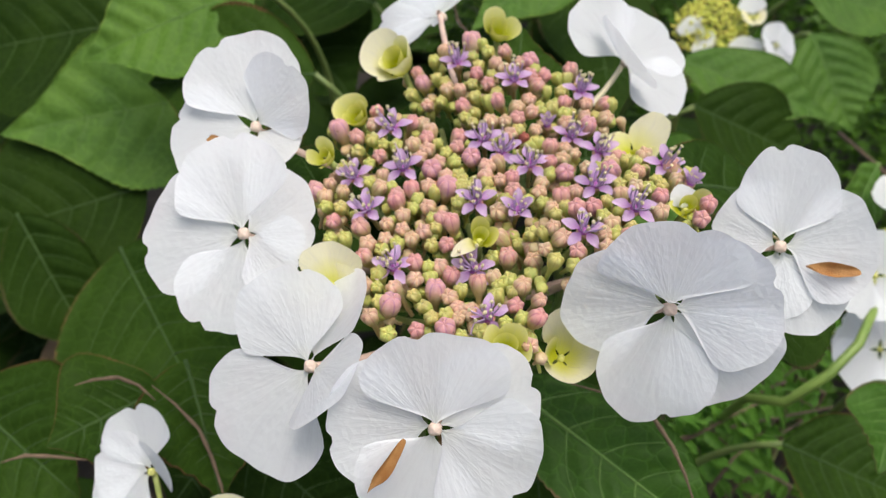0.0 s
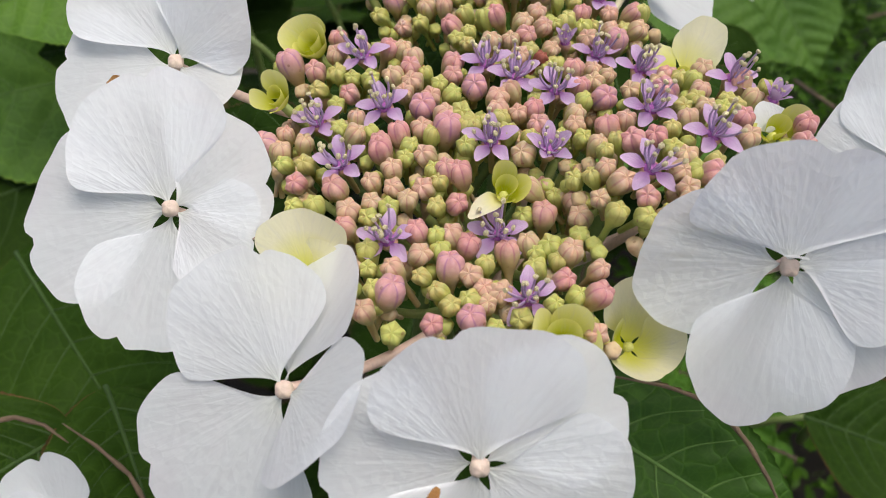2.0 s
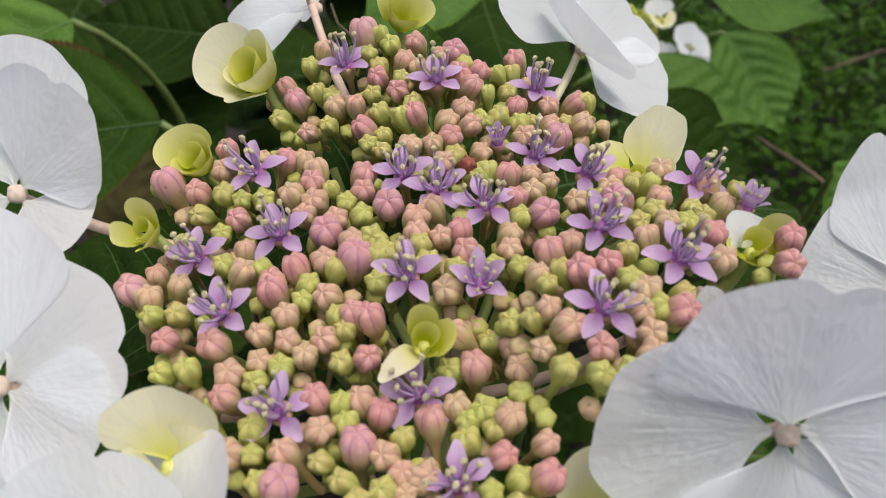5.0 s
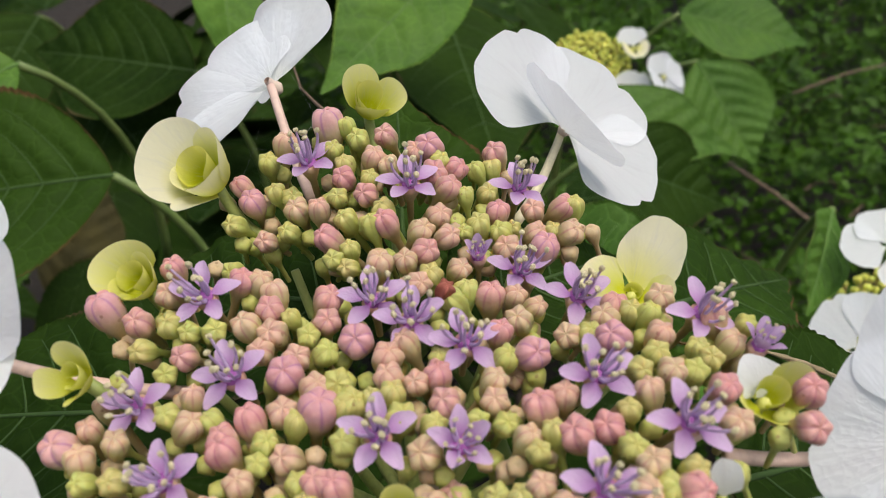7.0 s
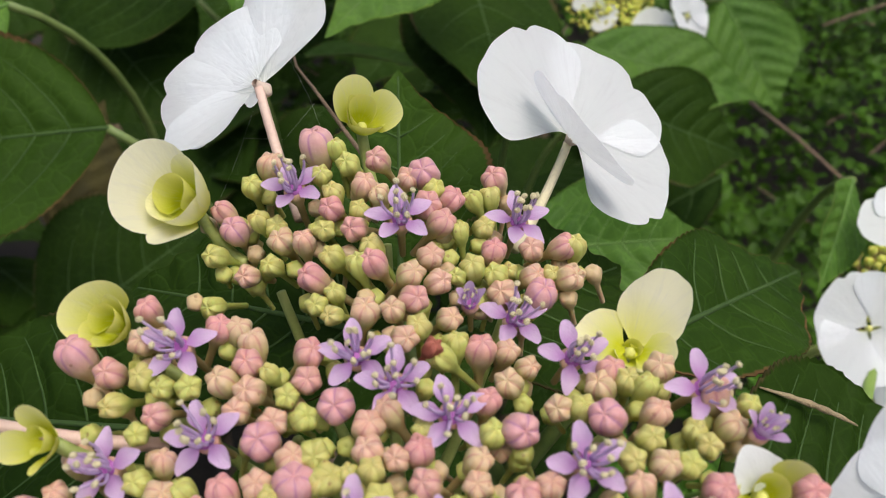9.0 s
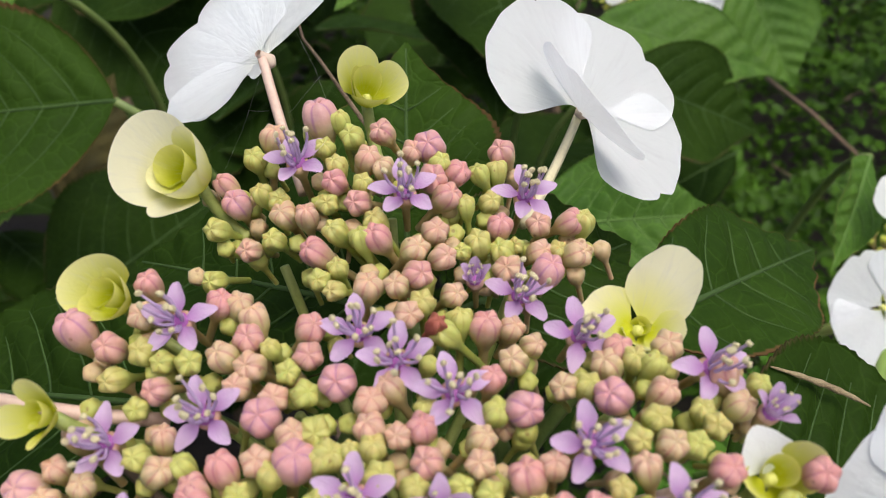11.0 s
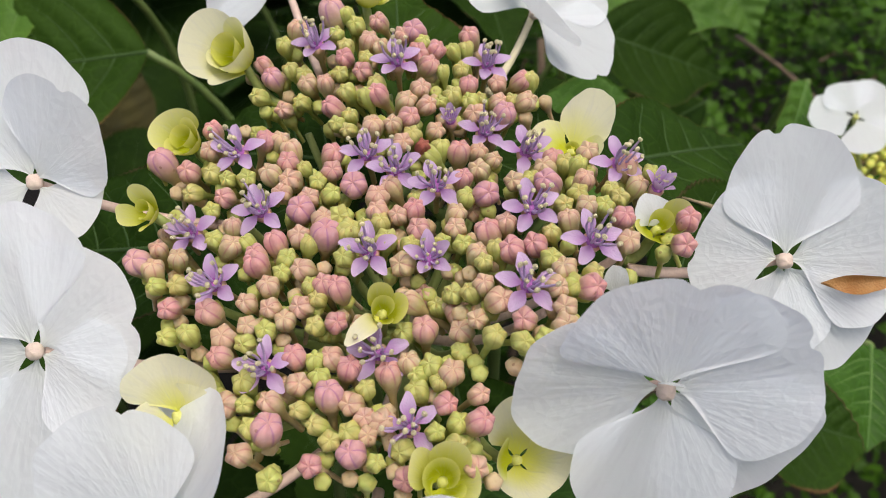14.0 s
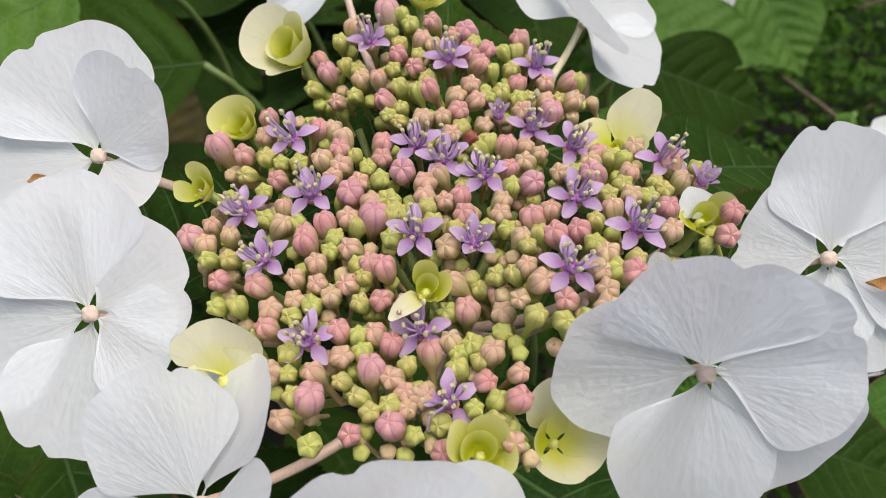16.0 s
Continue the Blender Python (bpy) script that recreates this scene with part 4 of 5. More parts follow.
def bud_body(r, flat, stalk, depth, sharp, seed, segs=40, lobes=5):
    """A closed bud: five valves of unequal swell meeting in grooves, on a tapering tube and stalk."""
    rnd_ = random.Random(seed)
    swell = [rnd_.uniform(0.93, 1.05) for _ in range(lobes)]
    turn = [rnd_.uniform(-0.10, 0.10) for _ in range(lobes)]
    lean = (rnd_.uniform(-0.12, 0.12), rnd_.uniform(-0.12, 0.12))
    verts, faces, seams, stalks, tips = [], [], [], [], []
    for z, q0, show in bud_rings(r, flat, stalk):
        height = max(0.0, z / r + 0.6)
        for k in range(segs):
            a = 2 * math.pi * k / segs
            w = (a / (2 * math.pi) * lobes) % lobes
            i, f = int(w), w - int(w)
            f = min(1.0, max(0.0, f + turn[i] * math.sin(math.pi * f)))
            g = abs(math.cos(math.pi * f)) ** sharp
            q = q0 * (1 - depth * show * g) * (1 + show * (swell[i] - 1) * math.sin(math.pi * f))
            drop = 0.12 * r * g * show if z > 0 else 0.0
            verts.append((q * math.cos(a) + lean[0] * r * height * 0.5, q * math.sin(a) + lean[1] * r * height * 0.5, z - drop))
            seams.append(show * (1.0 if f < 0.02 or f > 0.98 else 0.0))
            stalks.append(max(0.0, 1.0 - show * 1.25))
            tips.append(min(1.0, max(0.0, z / r * 0.7 + 0.45)))
    n = len(verts) // segs
    for i in range(n - 1):
        for k in range(segs):
            a, b = i * segs + k, i * segs + (k + 1) % segs
            faces.append((a, b, b + segs, a + segs))
    faces.append(tuple(range(len(verts) - segs, len(verts))))
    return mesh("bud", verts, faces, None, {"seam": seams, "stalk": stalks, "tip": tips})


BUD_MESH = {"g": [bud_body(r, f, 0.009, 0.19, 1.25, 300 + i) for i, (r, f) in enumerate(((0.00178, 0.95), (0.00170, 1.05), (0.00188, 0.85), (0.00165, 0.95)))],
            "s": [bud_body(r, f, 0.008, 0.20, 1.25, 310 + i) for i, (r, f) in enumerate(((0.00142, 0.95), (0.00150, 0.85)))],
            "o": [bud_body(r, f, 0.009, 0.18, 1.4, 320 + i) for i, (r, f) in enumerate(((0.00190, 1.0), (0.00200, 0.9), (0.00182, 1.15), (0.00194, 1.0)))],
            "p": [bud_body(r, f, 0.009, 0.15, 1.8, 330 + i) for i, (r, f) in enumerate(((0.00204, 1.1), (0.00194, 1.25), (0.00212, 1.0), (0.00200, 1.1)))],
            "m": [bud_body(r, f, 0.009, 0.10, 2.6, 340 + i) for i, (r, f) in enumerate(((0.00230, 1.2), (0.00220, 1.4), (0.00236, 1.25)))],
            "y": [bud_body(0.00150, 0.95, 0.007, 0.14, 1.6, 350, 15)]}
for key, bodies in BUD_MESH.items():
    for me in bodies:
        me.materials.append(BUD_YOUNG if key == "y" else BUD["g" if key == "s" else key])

brnd = random.Random(21)
CUP_SPOTS = [(-22.9, 40.5), (3.8, 54.1), (-33.6, 23.8), (-41.6, 8.0), (-3.5, -19.7), (36.4, 10.8), (32.5, 12.0), (44.2, -15.2), (1.2, -45.7)]  # room for the half-open florets
for buds in CYMES:
    cx = sum(b[0] for b in buds) / len(buds)
    cy = sum(b[1] for b in buds) / len(buds)
    node = head_point(cx, cy, head_top(cx, cy)) - HEAD_UP * 0.016
    tube("branch", curve_points(NODE, node, (0, 0, -0.006)), 0.0013, 0.0008, STALK_GREEN if brnd.random() < 0.75 else STALK_PINK, head)
    for x, y, kind in buds:
        deep_by = 4.0 if kind in "de" else 0.0
        look_like = {"d": "o", "e": "g"}.get(kind, kind)
        if any((x - u) ** 2 + (y - v) ** 2 < 12 for u, v in CUP_SPOTS):
            continue
        p = head_point(x, y, head_top(x, y) - deep_by - 0.5)
        axis = (p - node).normalized() * 0.75 + HEAD_UP * 0.7 + Vector((brnd.uniform(-0.55, 0.55), brnd.uniform(-0.6, 0.4), brnd.uniform(-0.1, 0.1)))
        m = frame_of(p, axis) @ Matrix.Rotation(brnd.uniform(0, 1.26), 4, "Z") @ Matrix.Scale(brnd.uniform(0.94, 1.17), 4)
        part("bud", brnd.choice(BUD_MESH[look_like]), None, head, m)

# smaller buds deeper in the head, too many to tell apart
base = bud_rings(0.00145, 0.95, 0.007)
for tint, label in (("g", "crowded small green buds deep in the head"), ("o", "crowded small peach buds deep in the head")):
    fv, ff = [], []
    for buds in CYMES:
        for x, y, kind in buds:
            if any((x - u) ** 2 + (y - v) ** 2 < 12 for u, v in CUP_SPOTS):
                continue
            if brnd.random() < (0.55 if tint == "o" else 0.1):
                continue
            x2, y2 = x + brnd.uniform(-3.0, 3.0), y + brnd.uniform(-3.0, 3.0)
            m = frame_of(head_point(x2, y2, head_top(x2, y2) - brnd.uniform(3.0, 5.5)), HEAD_UP + Vector((brnd.uniform(-0.4, 0.4), brnd.uniform(-0.6, 0.3), 0)))
            k = len(fv)
            for z, r, show in base:
                for j in range(10):
                    a = math.pi * j / 5
                    q = r * (1 - 0.12 * show * (j % 2))
                    fv.append(m @ Vector((q * math.cos(a), q * math.sin(a), z)))
            for i in range(len(base) - 1):
                for j in range(10):
                    a, b = k + i * 10 + j, k + i * 10 + (j + 1) % 10
                    ff.append((a, b, b + 10, a + 10))
            ff.append(tuple(range(len(fv) - 10, len(fv))))
    fill = part("deep_bud", mesh("deep_bud", fv, ff, None, {"seam": [0.0] * len(fv), "stalk": [0.0] * len(fv), "tip": [0.6] * len(fv)}), BUD[tint], head, None, label)
    tagged(fill, kind="stuff")

part("withered_bud", lathe("withered_bud", bud_rings(0.0015, 0.8, 0.006), 5, 0.35, 1.0), WITHERED_RED, head, frame_of((0.0204, 0.1775, 0.8377), HEAD_UP + Vector((0.5, 0, 0))), "shrivelled red-brown bud")

# fertile flowers: five lilac petals round a dark throat, long stamens
LILAC = [petal_mesh("petal", 0.0044, 0.0024, bend=b, cup=0.28, ruffle=0.035, claw=0.35, point=0.22, claw_to=0.45, seed=40 + i, rings=7, around=24) for i, b in enumerate((-0.10, 0.02, -0.2))]
for me in LILAC:
    me.materials.append(PETAL_LILAC)
CUP_MESH = lathe("cup", [(-0.010, 0.0005, 0.0), (-0.0040, 0.0006, 0.0), (-0.0026, 0.0011, 0.15), (-0.0012, 0.0016, 0.4), (-0.0002, 0.0017, 0.6), (0.0001, 0.0012, 0.6)], 5, 0.1, 2.0, 20)
THROAT_MESH = blob_mesh("throat", 0.0013, 0.0013, 0.0006)
STAMENS = []
for i, (ln, bow) in enumerate(((0.0053, 0.0006), (0.0044, 0.0005), (0.0062, 0.0003))):
    pts = curve_points((0, 0, 0), (ln * 0.42, 0, ln * 0.9), (bow, 0, -bow * 0.4), 7)
    v, f = tube_data(pts, [0.00028, 0.00026, 0.00024, 0.00022, 0.00020, 0.00018, 0.00016], 6)
    STAMENS.append((mesh("filament", v, f), Vector(pts[-1])))
ANTHER_MESH = blob_mesh("anther", 0.00044, 0.00034, 0.00054)
for v in ANTHER_MESH.vertices:  # two pollen sacs with a groove between
    v.co.x *= 1 - 0.35 * math.exp(-(v.co.y / 0.00014) ** 2)
    v.co.y *= 1.25


def fertile_flower(p, up, spin, openness=1.0, size=1.0):
    m = frame_of(p, up) @ Matrix.Rotation(spin, 4, "Z") @ Matrix.Scale(size, 4)
    core = part("fertile_flower", CUP_MESH, BUD["p"], head, m, "small open lilac fertile flower")
    part("throat", THROAT_MESH, THROAT, core, m, "magenta throat")
    for k in range(5):
        turn = Matrix.Rotation(radians(72 * k + brnd.uniform(-9, 9)), 4, "Z")
        rise = Matrix.Rotation(-radians(brnd.uniform(4, 22) + (1 - openness) * 55), 4, "Y")
        part("petal", LILAC[brnd.randrange(3)], None, core, m @ turn @ Matrix.Translation((0.0008, 0, 0.0002)) @ rise)
    for k in range(9):
        me, top = STAMENS[brnd.randrange(3)]
        turn = Matrix.Rotation(radians(40 * k + brnd.uniform(-14, 14)), 4, "Z") @ Matrix.Rotation(-radians(brnd.uniform(-6, 26)), 4, "Y")
        where = m @ turn @ Matrix.Translation((0.0006, 0, 0.0002)) @ Matrix.Scale(0.6 + 0.4 * openness, 4)
        rod = part("stamen", me, FILAMENT, core, where)
        part("anther", ANTHER_MESH, ANTHER, core, where @ Matrix.Translation(top) @ Euler((brnd.uniform(-1, 1), brnd.uniform(-1, 1), 0)).to_matrix().to_4x4(), "cream anther")


for x, y, z in FERTILE:
    fertile_flower(head_point(x, y, z - 0.5), HEAD_UP + Vector((x * 0.006, -0.18 + y * 0.004, 0)), radians(18) + brnd.uniform(-0.12, 0.12))
fertile_flower(head_point(5.1, -14.4, -1.6), HEAD_UP + Vector((0.1, -0.3, 0)), 0.3, 0.45, 0.95)
fertile_flower(head_point(14.9, 17.7, 1.0), HEAD_UP, 0.1, 0.1, 0.75)
fertile_flower(head_point(44.5, -9.9, 2.7), HEAD_UP + Vector((0.3, 0, 0)), 0.1, 0.15, 0.8)

EYE_MESH = lathe("eye", [(-0.002, 0.0006, 0.0), (-0.0008, 0.0009, 0.2), (0.0002, 0.0013, 0.6), (0.0008, 0.0015, 1.0), (0.0015, 0.0012, 1.0), (0.0018, 0.0007, 0.8), (0.0019, 0.0002, 0.3)], 4, 0.08, 3.0, 24)
EYE_SMALL = lathe("eye", [(-0.002, 0.0004, 0.0), (-0.0004, 0.0008, 0.2), (0.0003, 0.0012, 0.6), (0.0010, 0.0012, 1.0), (0.0014, 0.0007, 0.8), (0.0015, 0.0002, 0.3)], 4, 0.10, 3.0, 16)
EYE_DEEP = lathe("eye", [(-0.0016, 0.0006, 0.0), (-0.0008, 0.0009, 0.2), (0.0, 0.0008, 0.6), (0.0005, 0.0005, 0.8), (0.0006, 0.0001, 0.3)], 4, 0.10, 3.0, 16)
petal_seed = 100


def floret(owner, c, normal, petals, material, eye, stalk_from=None, label="", stalk=STALK_PINK, cup=0.05, ruffle=0.031, eye_mesh=None, bow=(0, 0, -0.002)):
    """A showy floret: sepals as (azimuth, length mm, width mm, lift, bend, roll) round an eye."""
    global petal_seed
    m = frame_of(c, normal)
    core = part("floret", eye_mesh or EYE_MESH, eye, owner, m, label)
    for order, (az, ln, wd, lift_by, *more) in enumerate(petals):
        petal_seed += 1
        bend, roll, skin, cut = list(more) + [0.0, 0.0, material, random.Random(petal_seed).choice((None, -0.3, 0.25, 0.6))][len(more):]
        me = petal_mesh("sepal", ln / 1000 - 0.001, wd / 1000, bend=bend, cup=cup, ruffle=ruffle, seed=petal_seed, notch=cut)
        where = m @ Matrix.Rotation(radians(az), 4, "Z") @ Matrix.Rotation(-radians(lift_by), 4, "Y") @ Matrix.Rotation(radians(roll), 4, "X") @ Matrix.Translation((0.0010, 0, 0.00035 * (2 - order)))
        part("sepal", me, skin, core, where)
    if stalk_from is not None:
        tube("stalk", curve_points(stalk_from, Vector(c) - Vector(normal).normalized() * 0.001, bow, 10), 0.0010, 0.0008, stalk, core)
    return core


WHITE = "large white four-sepalled sterile floret"
w1 = floret(head, (-0.0447, 0.1774, 0.8401), (0.0, -0.6, 0.8), [(107, 24.3, 27, 4), (38, 19.5, 21, 40), (192, 21.5, 23, -5), (-52, 16, 15, 28)], PETAL_WHITE, EYE, (-0.015, 0.176, 0.826), WHITE)
floret(head, (-0.0446, 0.1508, 0.8284), (-0.2, -0.62, 0.75), [(106, 23.6, 26, 4), (30, 18, 24, 4), (-33, 16.5, 17, 8), (176, 26, 28, -3), (-109, 23.5, 23, 1)], PETAL_WHITE, EYE, (-0.014, 0.150, 0.818), WHITE)
floret(head, (-0.0272, 0.1215, 0.8166), (-0.3, -0.7, 0.65), [(114, 22, 24, 6), (74.6, 23, 23.6, -18, 0.0, -36), (-135, 26, 29, 2), (-17, 20.4, 20.9, 48, 0.0, -22)], PETAL_WHITE, EYE, (-0.004, 0.135, 0.812), WHITE)
w4 = floret(head, (-0.0014, 0.1050, 0.8172), (0.05, -0.88, 0.47), [(89, 20.7, 27, 6), (32, 22, 22, 0), (-33, 22, 26, 4), (-110, 21, 23, 1), (175, 21, 27, -1)], PETAL_WHITE, EYE, (0.004, 0.130, 0.806), WHITE)
floret(head, (0.0457, 0.1235, 0.8316), (-0.2, -0.93, 0.3), [(91, 19.4, 28, 6), (11, 21.5, 27, 4), (-44, 25.5, 26, -3), (-96, 26.2, 23, 5), (179, 21.7, 22, 2), (80, 4.6, 3.4, 62)], PETAL_WHITE, EYE, (0.032, 0.140, 0.815), WHITE)
w6 = floret(head, (0.0752, 0.1458, 0.8292), (-0.1, -0.8, 0.58), [(84, 22.5, 21, 5), (0, 21, 24, 2), (-63, 21.5, 19, -2), (156, 16, 22, 6), (-103, 17.5, 18, 3)], PETAL_WHITE, EYE, (0.050, 0.150, 0.828), WHITE)
floret(head, (0.0538, 0.2263, 0.8324), (0.30, -0.45, 0.84), [(132, 22.5, 25, 8), (45, 21, 25, 2), (-34, 21.5, 21, 3), (216, 17, 24, 60)], PETAL_WHITE, EYE, (0.038, 0.203, 0.829), WHITE, STALK_PALE)
floret(head, (0.0002, 0.2338, 0.8433), (0.515, 0.241, -0.809), [(-84, 26, 22, 0), (-146, 25, 24, 0), (-115, 24, 24, 2), (172, 21, 9, -4), (140, 4, 3, 5)], PETAL_WHITE, EYE, (0.0045, 0.212, 0.832), WHITE)


def withered(core, start, end, width):
    """A dried, rolled strip of sepal margin; ends as (azimuth, mm) in the floret's own plane."""
    m = placed[core]
    a, b = (Vector((r / 1000 * math.cos(radians(z)), r / 1000 * math.sin(radians(z)), 0.0025)) for z, r in (start, end))
    me = petal_mesh("withered_margin", (b - a).length, width, cup=0.55, ruffle=0.06, claw=0.45, point=0.1, seed=77, rings=8, around=28)
    return part("withered_margin", me, PETAL_WITHERED, core, m @ frame_of(a, (0, 0, 1), b - a), "dried orange-brown rolled edge")


withered(w4, (-137, 18.0), (-168, 6.0), 0.0024)
withered(w6, (-39, 6.5), (-18, 17.6), 0.0030)
withered(w1, (-160, 12.0), (-153, 8.6), 0.0017)

CREAM = "half-open cream and lemon sterile floret"
LIME = "small curled lime-yellow sterile floret"
CUP_SEED = 500


def cupped_floret(c, normal, sepals, stalk_from, label, face, spread=()):
    """A half-open floret: sepals rolled round one another, as (azimuth, half span, radius mm, height mm, flare, spiral, material),
    and sepals already spread, as (azimuth, length mm, width mm, lift, bend, material)."""
    global CUP_SEED
    m = frame_of(c, normal)
    core = part("floret", EYE_DEEP, EYE_GREEN, head, m, label)
    for az, span, r, h, flare, spiral, *skin in sepals:
        CUP_SEED += 1
        me = cup_sepal("sepal", radians(span), r / 1000, h / 1000, flare, spiral, CUP_SEED)
        part("sepal", me, skin[0] if skin else face, core, m @ Matrix.Rotation(radians(az), 4, "Z") @ Matrix.Translation((0, 0, -0.0006)))
    for az, ln, wd, lift_by, bend, skin in spread:
        CUP_SEED += 1
        me = petal_mesh("sepal", ln / 1000, wd / 1000, bend=bend, cup=0.16, ruffle=0.03, claw=0.25, claw_to=0.3, seed=CUP_SEED)
        part("sepal", me, skin, core, m @ Matrix.Rotation(radians(az), 4, "Z") @ Matrix.Translation((0.0006, 0, 0)) @ Matrix.Rotation(-radians(lift_by), 4, "Y"))
    tube("stalk", curve_points(stalk_from, Vector(c) - Vector(normal).normalized() * 0.001, (0, 0, -0.002), 10), 0.0010, 0.0009, STALK_GREEN, core)
    return core


cupped_floret((-0.0105, 0.2070, 0.8405), (-0.36, -0.40, 0.84), [(150, 84, 6.2, 8.6, 0.50, 0.0), (250, 48, 5.1, 5.8, 0.45, 0.0), (30, 84, 4.9, 8.6, 0.05, 0.0, PETAL_LEMON), (-70, 88, 4.4, 7.0, -0.05, 0.1, PETAL_LEMON), (190, 60, 3.9, 6.0, 0.1, 0.0, PETAL_LEMON), (60, 170, 2.6, 7.2, 0.10, 0.38, PETAL_YELLOW)],
              (-0.004, 0.203, 0.832), CREAM, PETAL_CREAM)
cupped_floret((0.0158, 0.2200, 0.8435), (0.16, -0.36, 0.90), [(125, 72, 4.3, 6.2, 0.40, 0.0, PETAL_LIME), (15, 66, 4.0, 5.4, 0.40, 0.0, PETAL_LIME), (-90, 85, 3.2, 4.8, 0.10, 0.0), (165, 70, 3.1, 5.6, 0.05, 0.0), (110, 185, 2.1, 5.6, 0.15, 0.40)],
              (0.017, 0.212, 0.835), LIME, PETAL_YELLOW)
cupped_floret((-0.0208, 0.1900, 0.8345), (-0.28, -0.38, 0.86), [(130, 95, 4.2, 5.8, 0.40, 0.0, PETAL_LIME), (40, 80, 2.9, 5.2, 0.15, 0.0, PETAL_LIME), (-80, 88, 2.9, 4.4, 0.15, 0.0), (215, 75, 3.0, 4.6, 0.20, 0.0), (40, 185, 1.9, 5.0, 0.15, 0.40)],
              (-0.012, 0.186, 0.826), LIME, PETAL_YELLOW)
cupped_floret((-0.0275, 0.1730, 0.8338), (-0.36, -0.46, 0.78), [(185, 50, 2.9, 5.2, 0.30, 0.0, PETAL_LIME), (70, 70, 2.8, 5.0, 0.50, 0.0, PETAL_LIME), (-55, 66, 2.6, 4.4, 0.50, 0.0), (0, 185, 1.6, 3.6, 0.10, 0.20)],
              (-0.016, 0.172, 0.826), LIME, PETAL_YELLOW)
cupped_floret((0.0084, 0.1462, 0.8303), (0.10, -0.40, 0.88), [(98, 62, 2.7, 5.4, 0.30, 0.0), (0, 70, 2.6, 4.0, 0.40, 0.0), (-100, 72, 1.9, 2.6, 0.20, 0.0), (60, 180, 1.5, 4.0, 0.20, 0.35)],
              (0.008, 0.150, 0.822), LIME, PETAL_YELLOW, [(214, 6.6, 3.2, 34, -0.45, PETAL_CREAM)])
cupped_floret((0.0478, 0.1768, 0.8322), (0.04, -0.36, 0.90), [(-70, 60, 2.8, 3.6, 0.45, 0.0, PETAL_LEMON), (-150, 46, 2.6, 3.0, 0.25, 0.0, PETAL_LEMON), (0, 165, 1.3, 2.4, 0.0, 0.2, PETAL_YELLOW)],
              (0.046, 0.172, 0.826), CREAM, PETAL_CREAM, [(52, 12.0, 9.0, 26, 0.10, PETAL_CREAM), (155, 8.0, 8.0, 24, -0.15, PETAL_LEMON), (-35, 6.5, 6.5, 40, 0.15, PETAL_LEMON)])
cupped_floret((0.0545, 0.1515, 0.8348), (0.03, -0.34, 0.92), [(8, 66, 3.7, 6.2, 0.12, 0.0, PETAL_LIME), (-85, 62, 3.0, 3.2, 0.25, 0.0, PETAL_YELLOW), (195, 52, 3.0, 3.4, 0.45, 0.0, PETAL_YELLOW), (20, 180, 1.7, 4.0, 0.10, 0.25, PETAL_YELLOW)],
              (0.050, 0.152, 0.828), CREAM, PETAL_CREAM, [(104, 4.9, 6.6, 48, -0.45, PETAL_WHITE)])
cupped_floret((0.0440, 0.1405, 0.8325), (-0.25, -0.50, 0.82), [(-70, 60, 1.8, 2.4, 0.3, 0.0, PETAL_LIME)], (0.040, 0.142, 0.822), "half-open small white sterile floret", PETAL_WHITE, [(75, 5.0, 3.6, 55, -0.3, PETAL_WHITE), (235, 5.4, 3.4, -38, 0.0, PETAL_WHITE)])
cupped_floret((0.0132, 0.1213, 0.8207), (0.00, -0.36, 0.92), [(150, 52, 4.0, 5.8, 0.35, 0.0, PETAL_LIME), (60, 66, 3.8, 5.8, 0.28, 0.0, PETAL_LIME), (-20, 60, 3.9, 4.6, 0.35, 0.0, PETAL_LIME), (-90, 82, 3.1, 4.0, 0.2, 0.0), (70, 180, 2.2, 5.2, 0.20, 0.38)],
              (0.012, 0.132, 0.808), LIME, PETAL_YELLOW)
cupped_floret((0.0260, 0.1268, 0.8135), (0.10, -0.55, 0.82), [(80, 74, 5.6, 6.6, 0.70, 0.0), (-10, 78, 5.2, 6.2, 0.35, 0.0), (165, 62, 4.2, 6.8, 0.15, 0.0, PETAL_LEMON), (-98, 74, 4.7, 5.6, 0.30, 0.0)],
              (0.022, 0.136, 0.806), CREAM, PETAL_CREAM)
floret(head, (-0.0235, 0.1375, 0.8240), (-0.1, -0.6, 0.8), [(88, 10.5, 13, 22, 0.1), (20, 7, 8, 30), (200, 7, 8, 30)], PETAL_CREAM, EYE_GREEN, (-0.008, 0.142, 0.814), CREAM, eye_mesh=EYE_SMALL, stalk=STALK_GREEN, cup=0.22, ruffle=0.05)
tube("withered_stalk", [(0.005, 0.279, 0.827), (0.006, 0.273, 0.824), (0.009, 0.265, 0.8235), (0.0165, 0.2235, 0.834)], 0.00025, 0.00045, TWIG, head, "thin dry brown stalk")

web = root("spider_web", pose(0.0, 0.26, 0.82))
tagged(web, "few fine torn spider threads between flower stalks", "spider web")
for pts in ([(-0.003, 0.256, 0.826), (-0.007, 0.25, 0.819), (-0.010, 0.232, 0.822)], [(0.004, 0.273, 0.828), (0.008, 0.262, 0.823), (0.010, 0.240, 0.828)], [(-0.006, 0.252, 0.821), (0.002, 0.256, 0.817), (0.009, 0.258, 0.824)]):
    tube("thread", pts, 0.000012, 0.000012, SILK, web, "", 4)


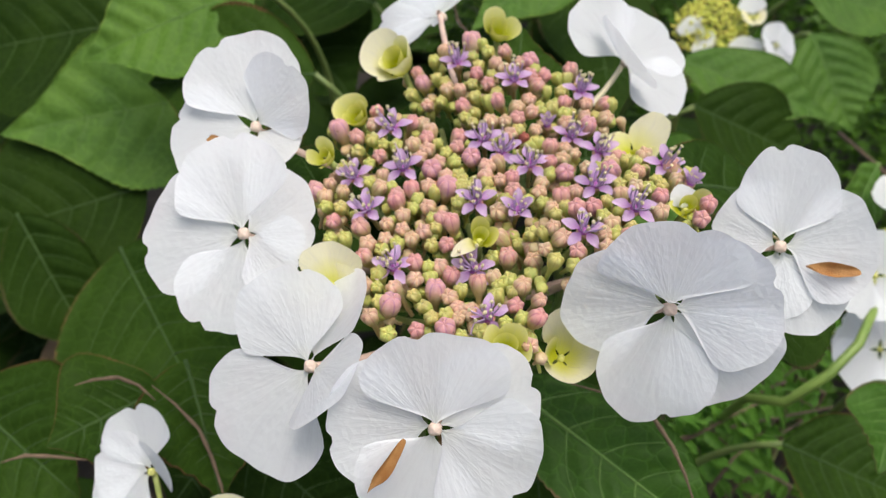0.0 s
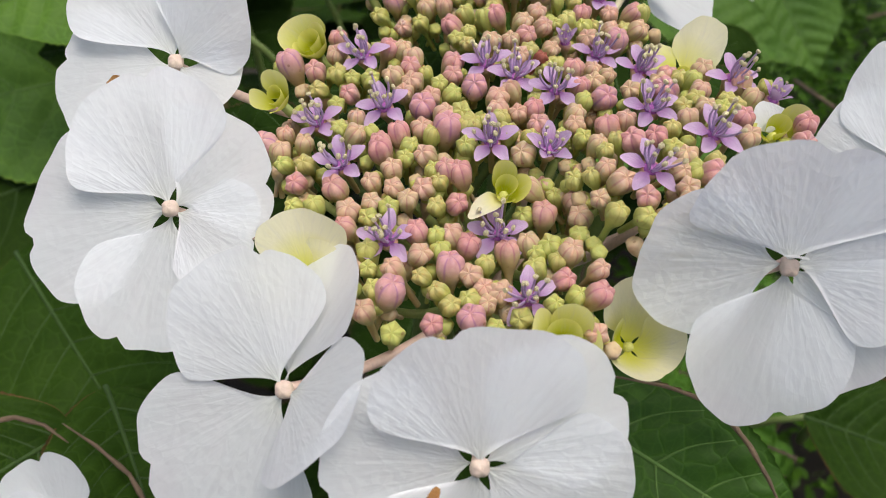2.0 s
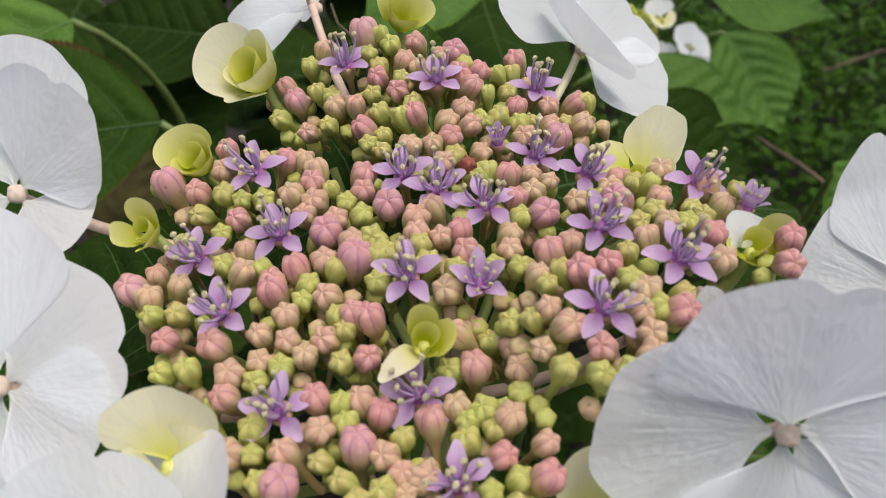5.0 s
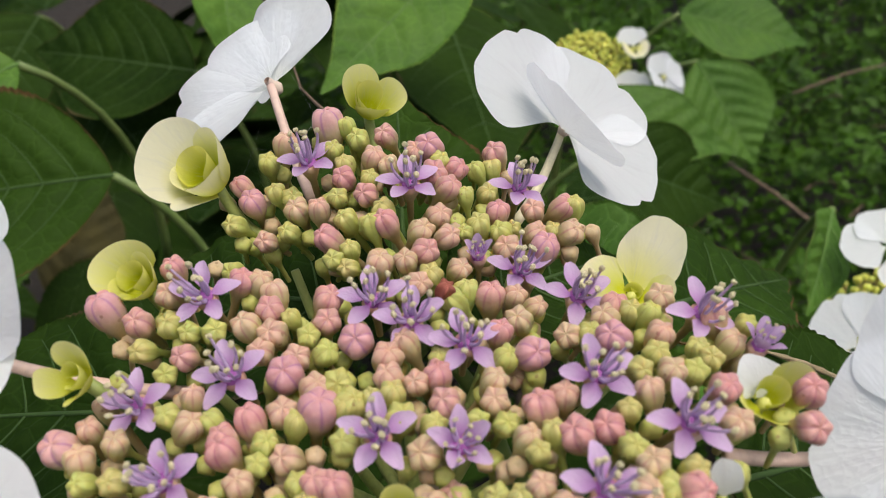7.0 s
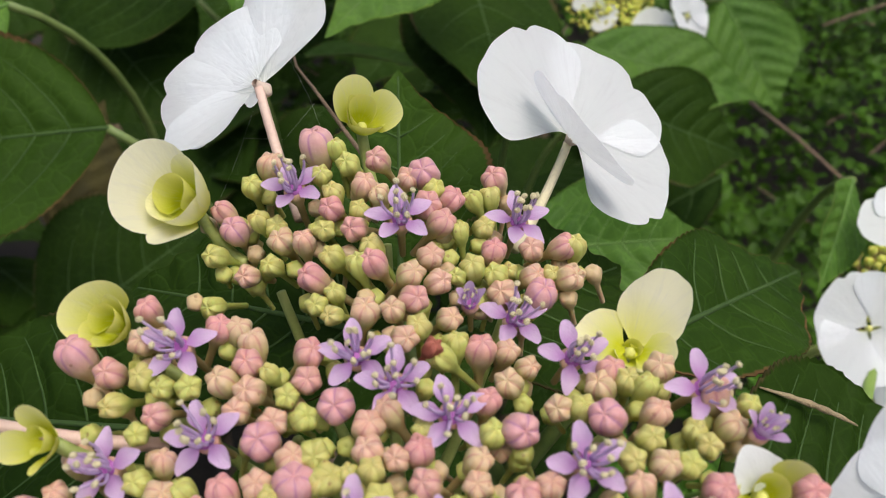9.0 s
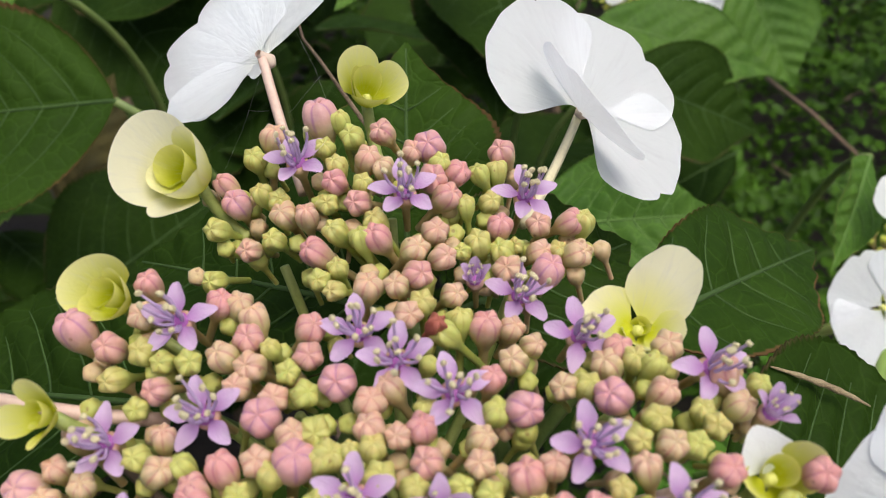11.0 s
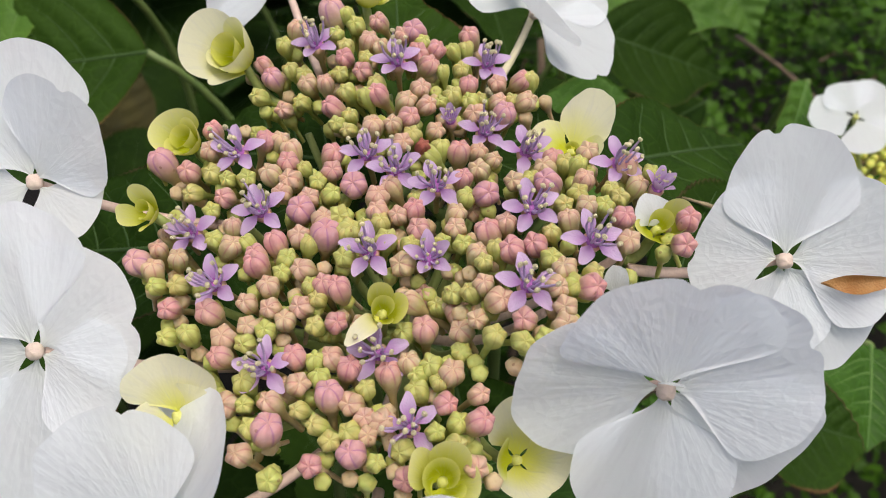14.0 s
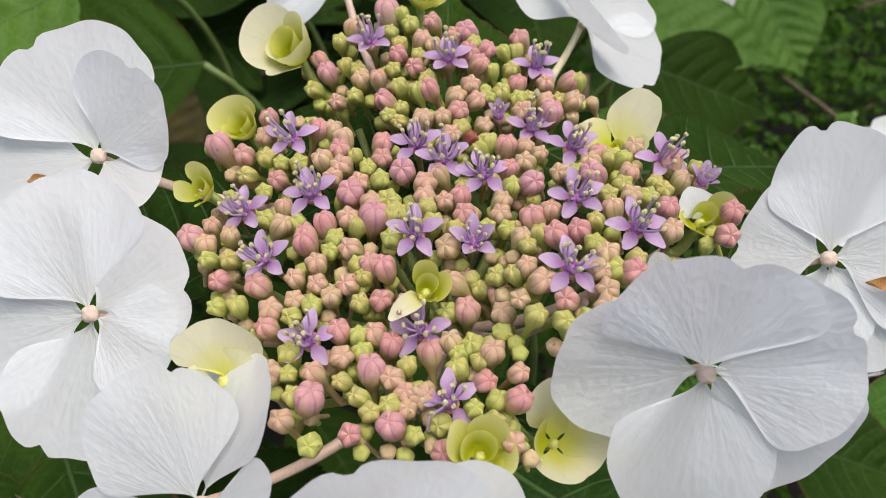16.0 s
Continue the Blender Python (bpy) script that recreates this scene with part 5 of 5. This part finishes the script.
def young_head(label, middle, up, radius, count, florets, bud_size=1.0):
    """A less open head: a dome of tiny green buds with a few small white florets."""
    middle, up = Vector(middle), Vector(up).normalized()
    owner = root("young_hydrangea_flower", pose(*(middle - up * 0.05)))
    tagged(owner, label, "flower")
    tube("stem", [(middle.x, middle.y + 0.08, -0.01), (middle.x, middle.y + 0.07, 0.25), tuple(middle - up * 0.12 + Vector((0, 0.02, 0))), tuple(middle - up * 0.03)], 0.005, 0.002, STALK_GREEN, owner)
    m = frame_of(middle, up)
    me = BUD_MESH["y"][0]
    for k in range(count):
        r = radius * math.sqrt((k + 0.5) / count)
        a = k * 2.39996
        p = m @ Vector((r * math.cos(a) + brnd.uniform(-0.0009, 0.0009), r * math.sin(a) + brnd.uniform(-0.0009, 0.0009), -0.35 * r * r / radius + brnd.uniform(-0.002, 0.0015)))
        part("bud", me, None, owner, frame_of(p, up + (p - middle) * 18 + Vector((brnd.uniform(-0.4, 0.4), brnd.uniform(-0.4, 0.4), 0))) @ Matrix.Scale(bud_size * brnd.uniform(0.6, 1.05), 4))
    for c, n, size, mat_, *own in florets:
        floret(owner, c, n, own[0] if own else [(45, size, size * 1.35, 8), (135, size, size * 1.35, 4), (225, size, size * 1.4, 10), (315, size, size * 1.3, 6)], mat_, EYE_GREEN, middle - up * 0.012, "small white sterile floret", STALK_GREEN, eye_mesh=EYE_SMALL)
    return owner


young_head("young hydrangea head of yellow-green buds with white florets", (0.183, 0.531, 0.706), (-0.12, -0.50, 0.85), 0.025, 230,
           [((0.172, 0.528, 0.697), (-0.3, -0.6, 0.7), 13, PETAL_WHITE, [(115, 13, 17, 12), (-50, 15, 17, 8), (30, 8, 10, 40)]),
            ((0.203, 0.511, 0.687), (-0.1, -0.7, 0.6), 14, PETAL_WHITE, [(95, 16, 22, 10), (-20, 12, 20, 14), (-95, 14, 20, 8), (190, 12, 20, 14)]),
            ((0.221, 0.512, 0.698), (0.2, -0.6, 0.7), 14, PETAL_WHITE, [(110, 15, 19, 14), (20, 12, 18, 18), (-50, 15, 17, 2), (200, 12, 17, 20)]),
            ((0.207, 0.527, 0.711), (0.0, -0.6, 0.8), 12, PETAL_CREAM, [(95, 13, 18, 10, 0.0, 0.0, PETAL_WHITE), (-30, 9, 12, 25), (210, 9, 12, 25)])], 1.15)
young_head("young hydrangea head partly hidden, white florets round green buds", (0.226, 0.288, 0.700), (0.0, -0.35, 0.93), 0.030, 150,
           [((0.185, 0.2694, 0.7112), (-0.1, -0.7, 0.7), 20, PETAL_WHITE), ((0.196, 0.261, 0.675), (-0.1, -0.8, 0.6), 22, PETAL_WHITE),
            ((0.204, 0.292, 0.735), (0.0, -0.42, 0.90), 16, PETAL_WHITE, [(95, 15, 21, 6), (170, 19, 17, 2), (-75, 16, 24, 4), (15, 18, 23, 10)]), ((0.222, 0.268, 0.708), (0.0, -0.6, 0.8), 11, PETAL_CREAM)], 1.4)
young_head("young hydrangea head with one white floret above dark leaves", (-0.070, 0.112, 0.735), (0.0, -0.2, 0.95), 0.022, 60,
           [((-0.0782, 0.1396, 0.7547), (-0.1, -0.72, 0.65), 17, PETAL_WHITE, [(112, 19, 18, 4), (168, 16, 18, 6), (-142, 18, 18, 4), (35, 11, 15, 48)]), ((-0.058, 0.130, 0.745), (0.15, -0.6, 0.7), 8, PETAL_CREAM)])
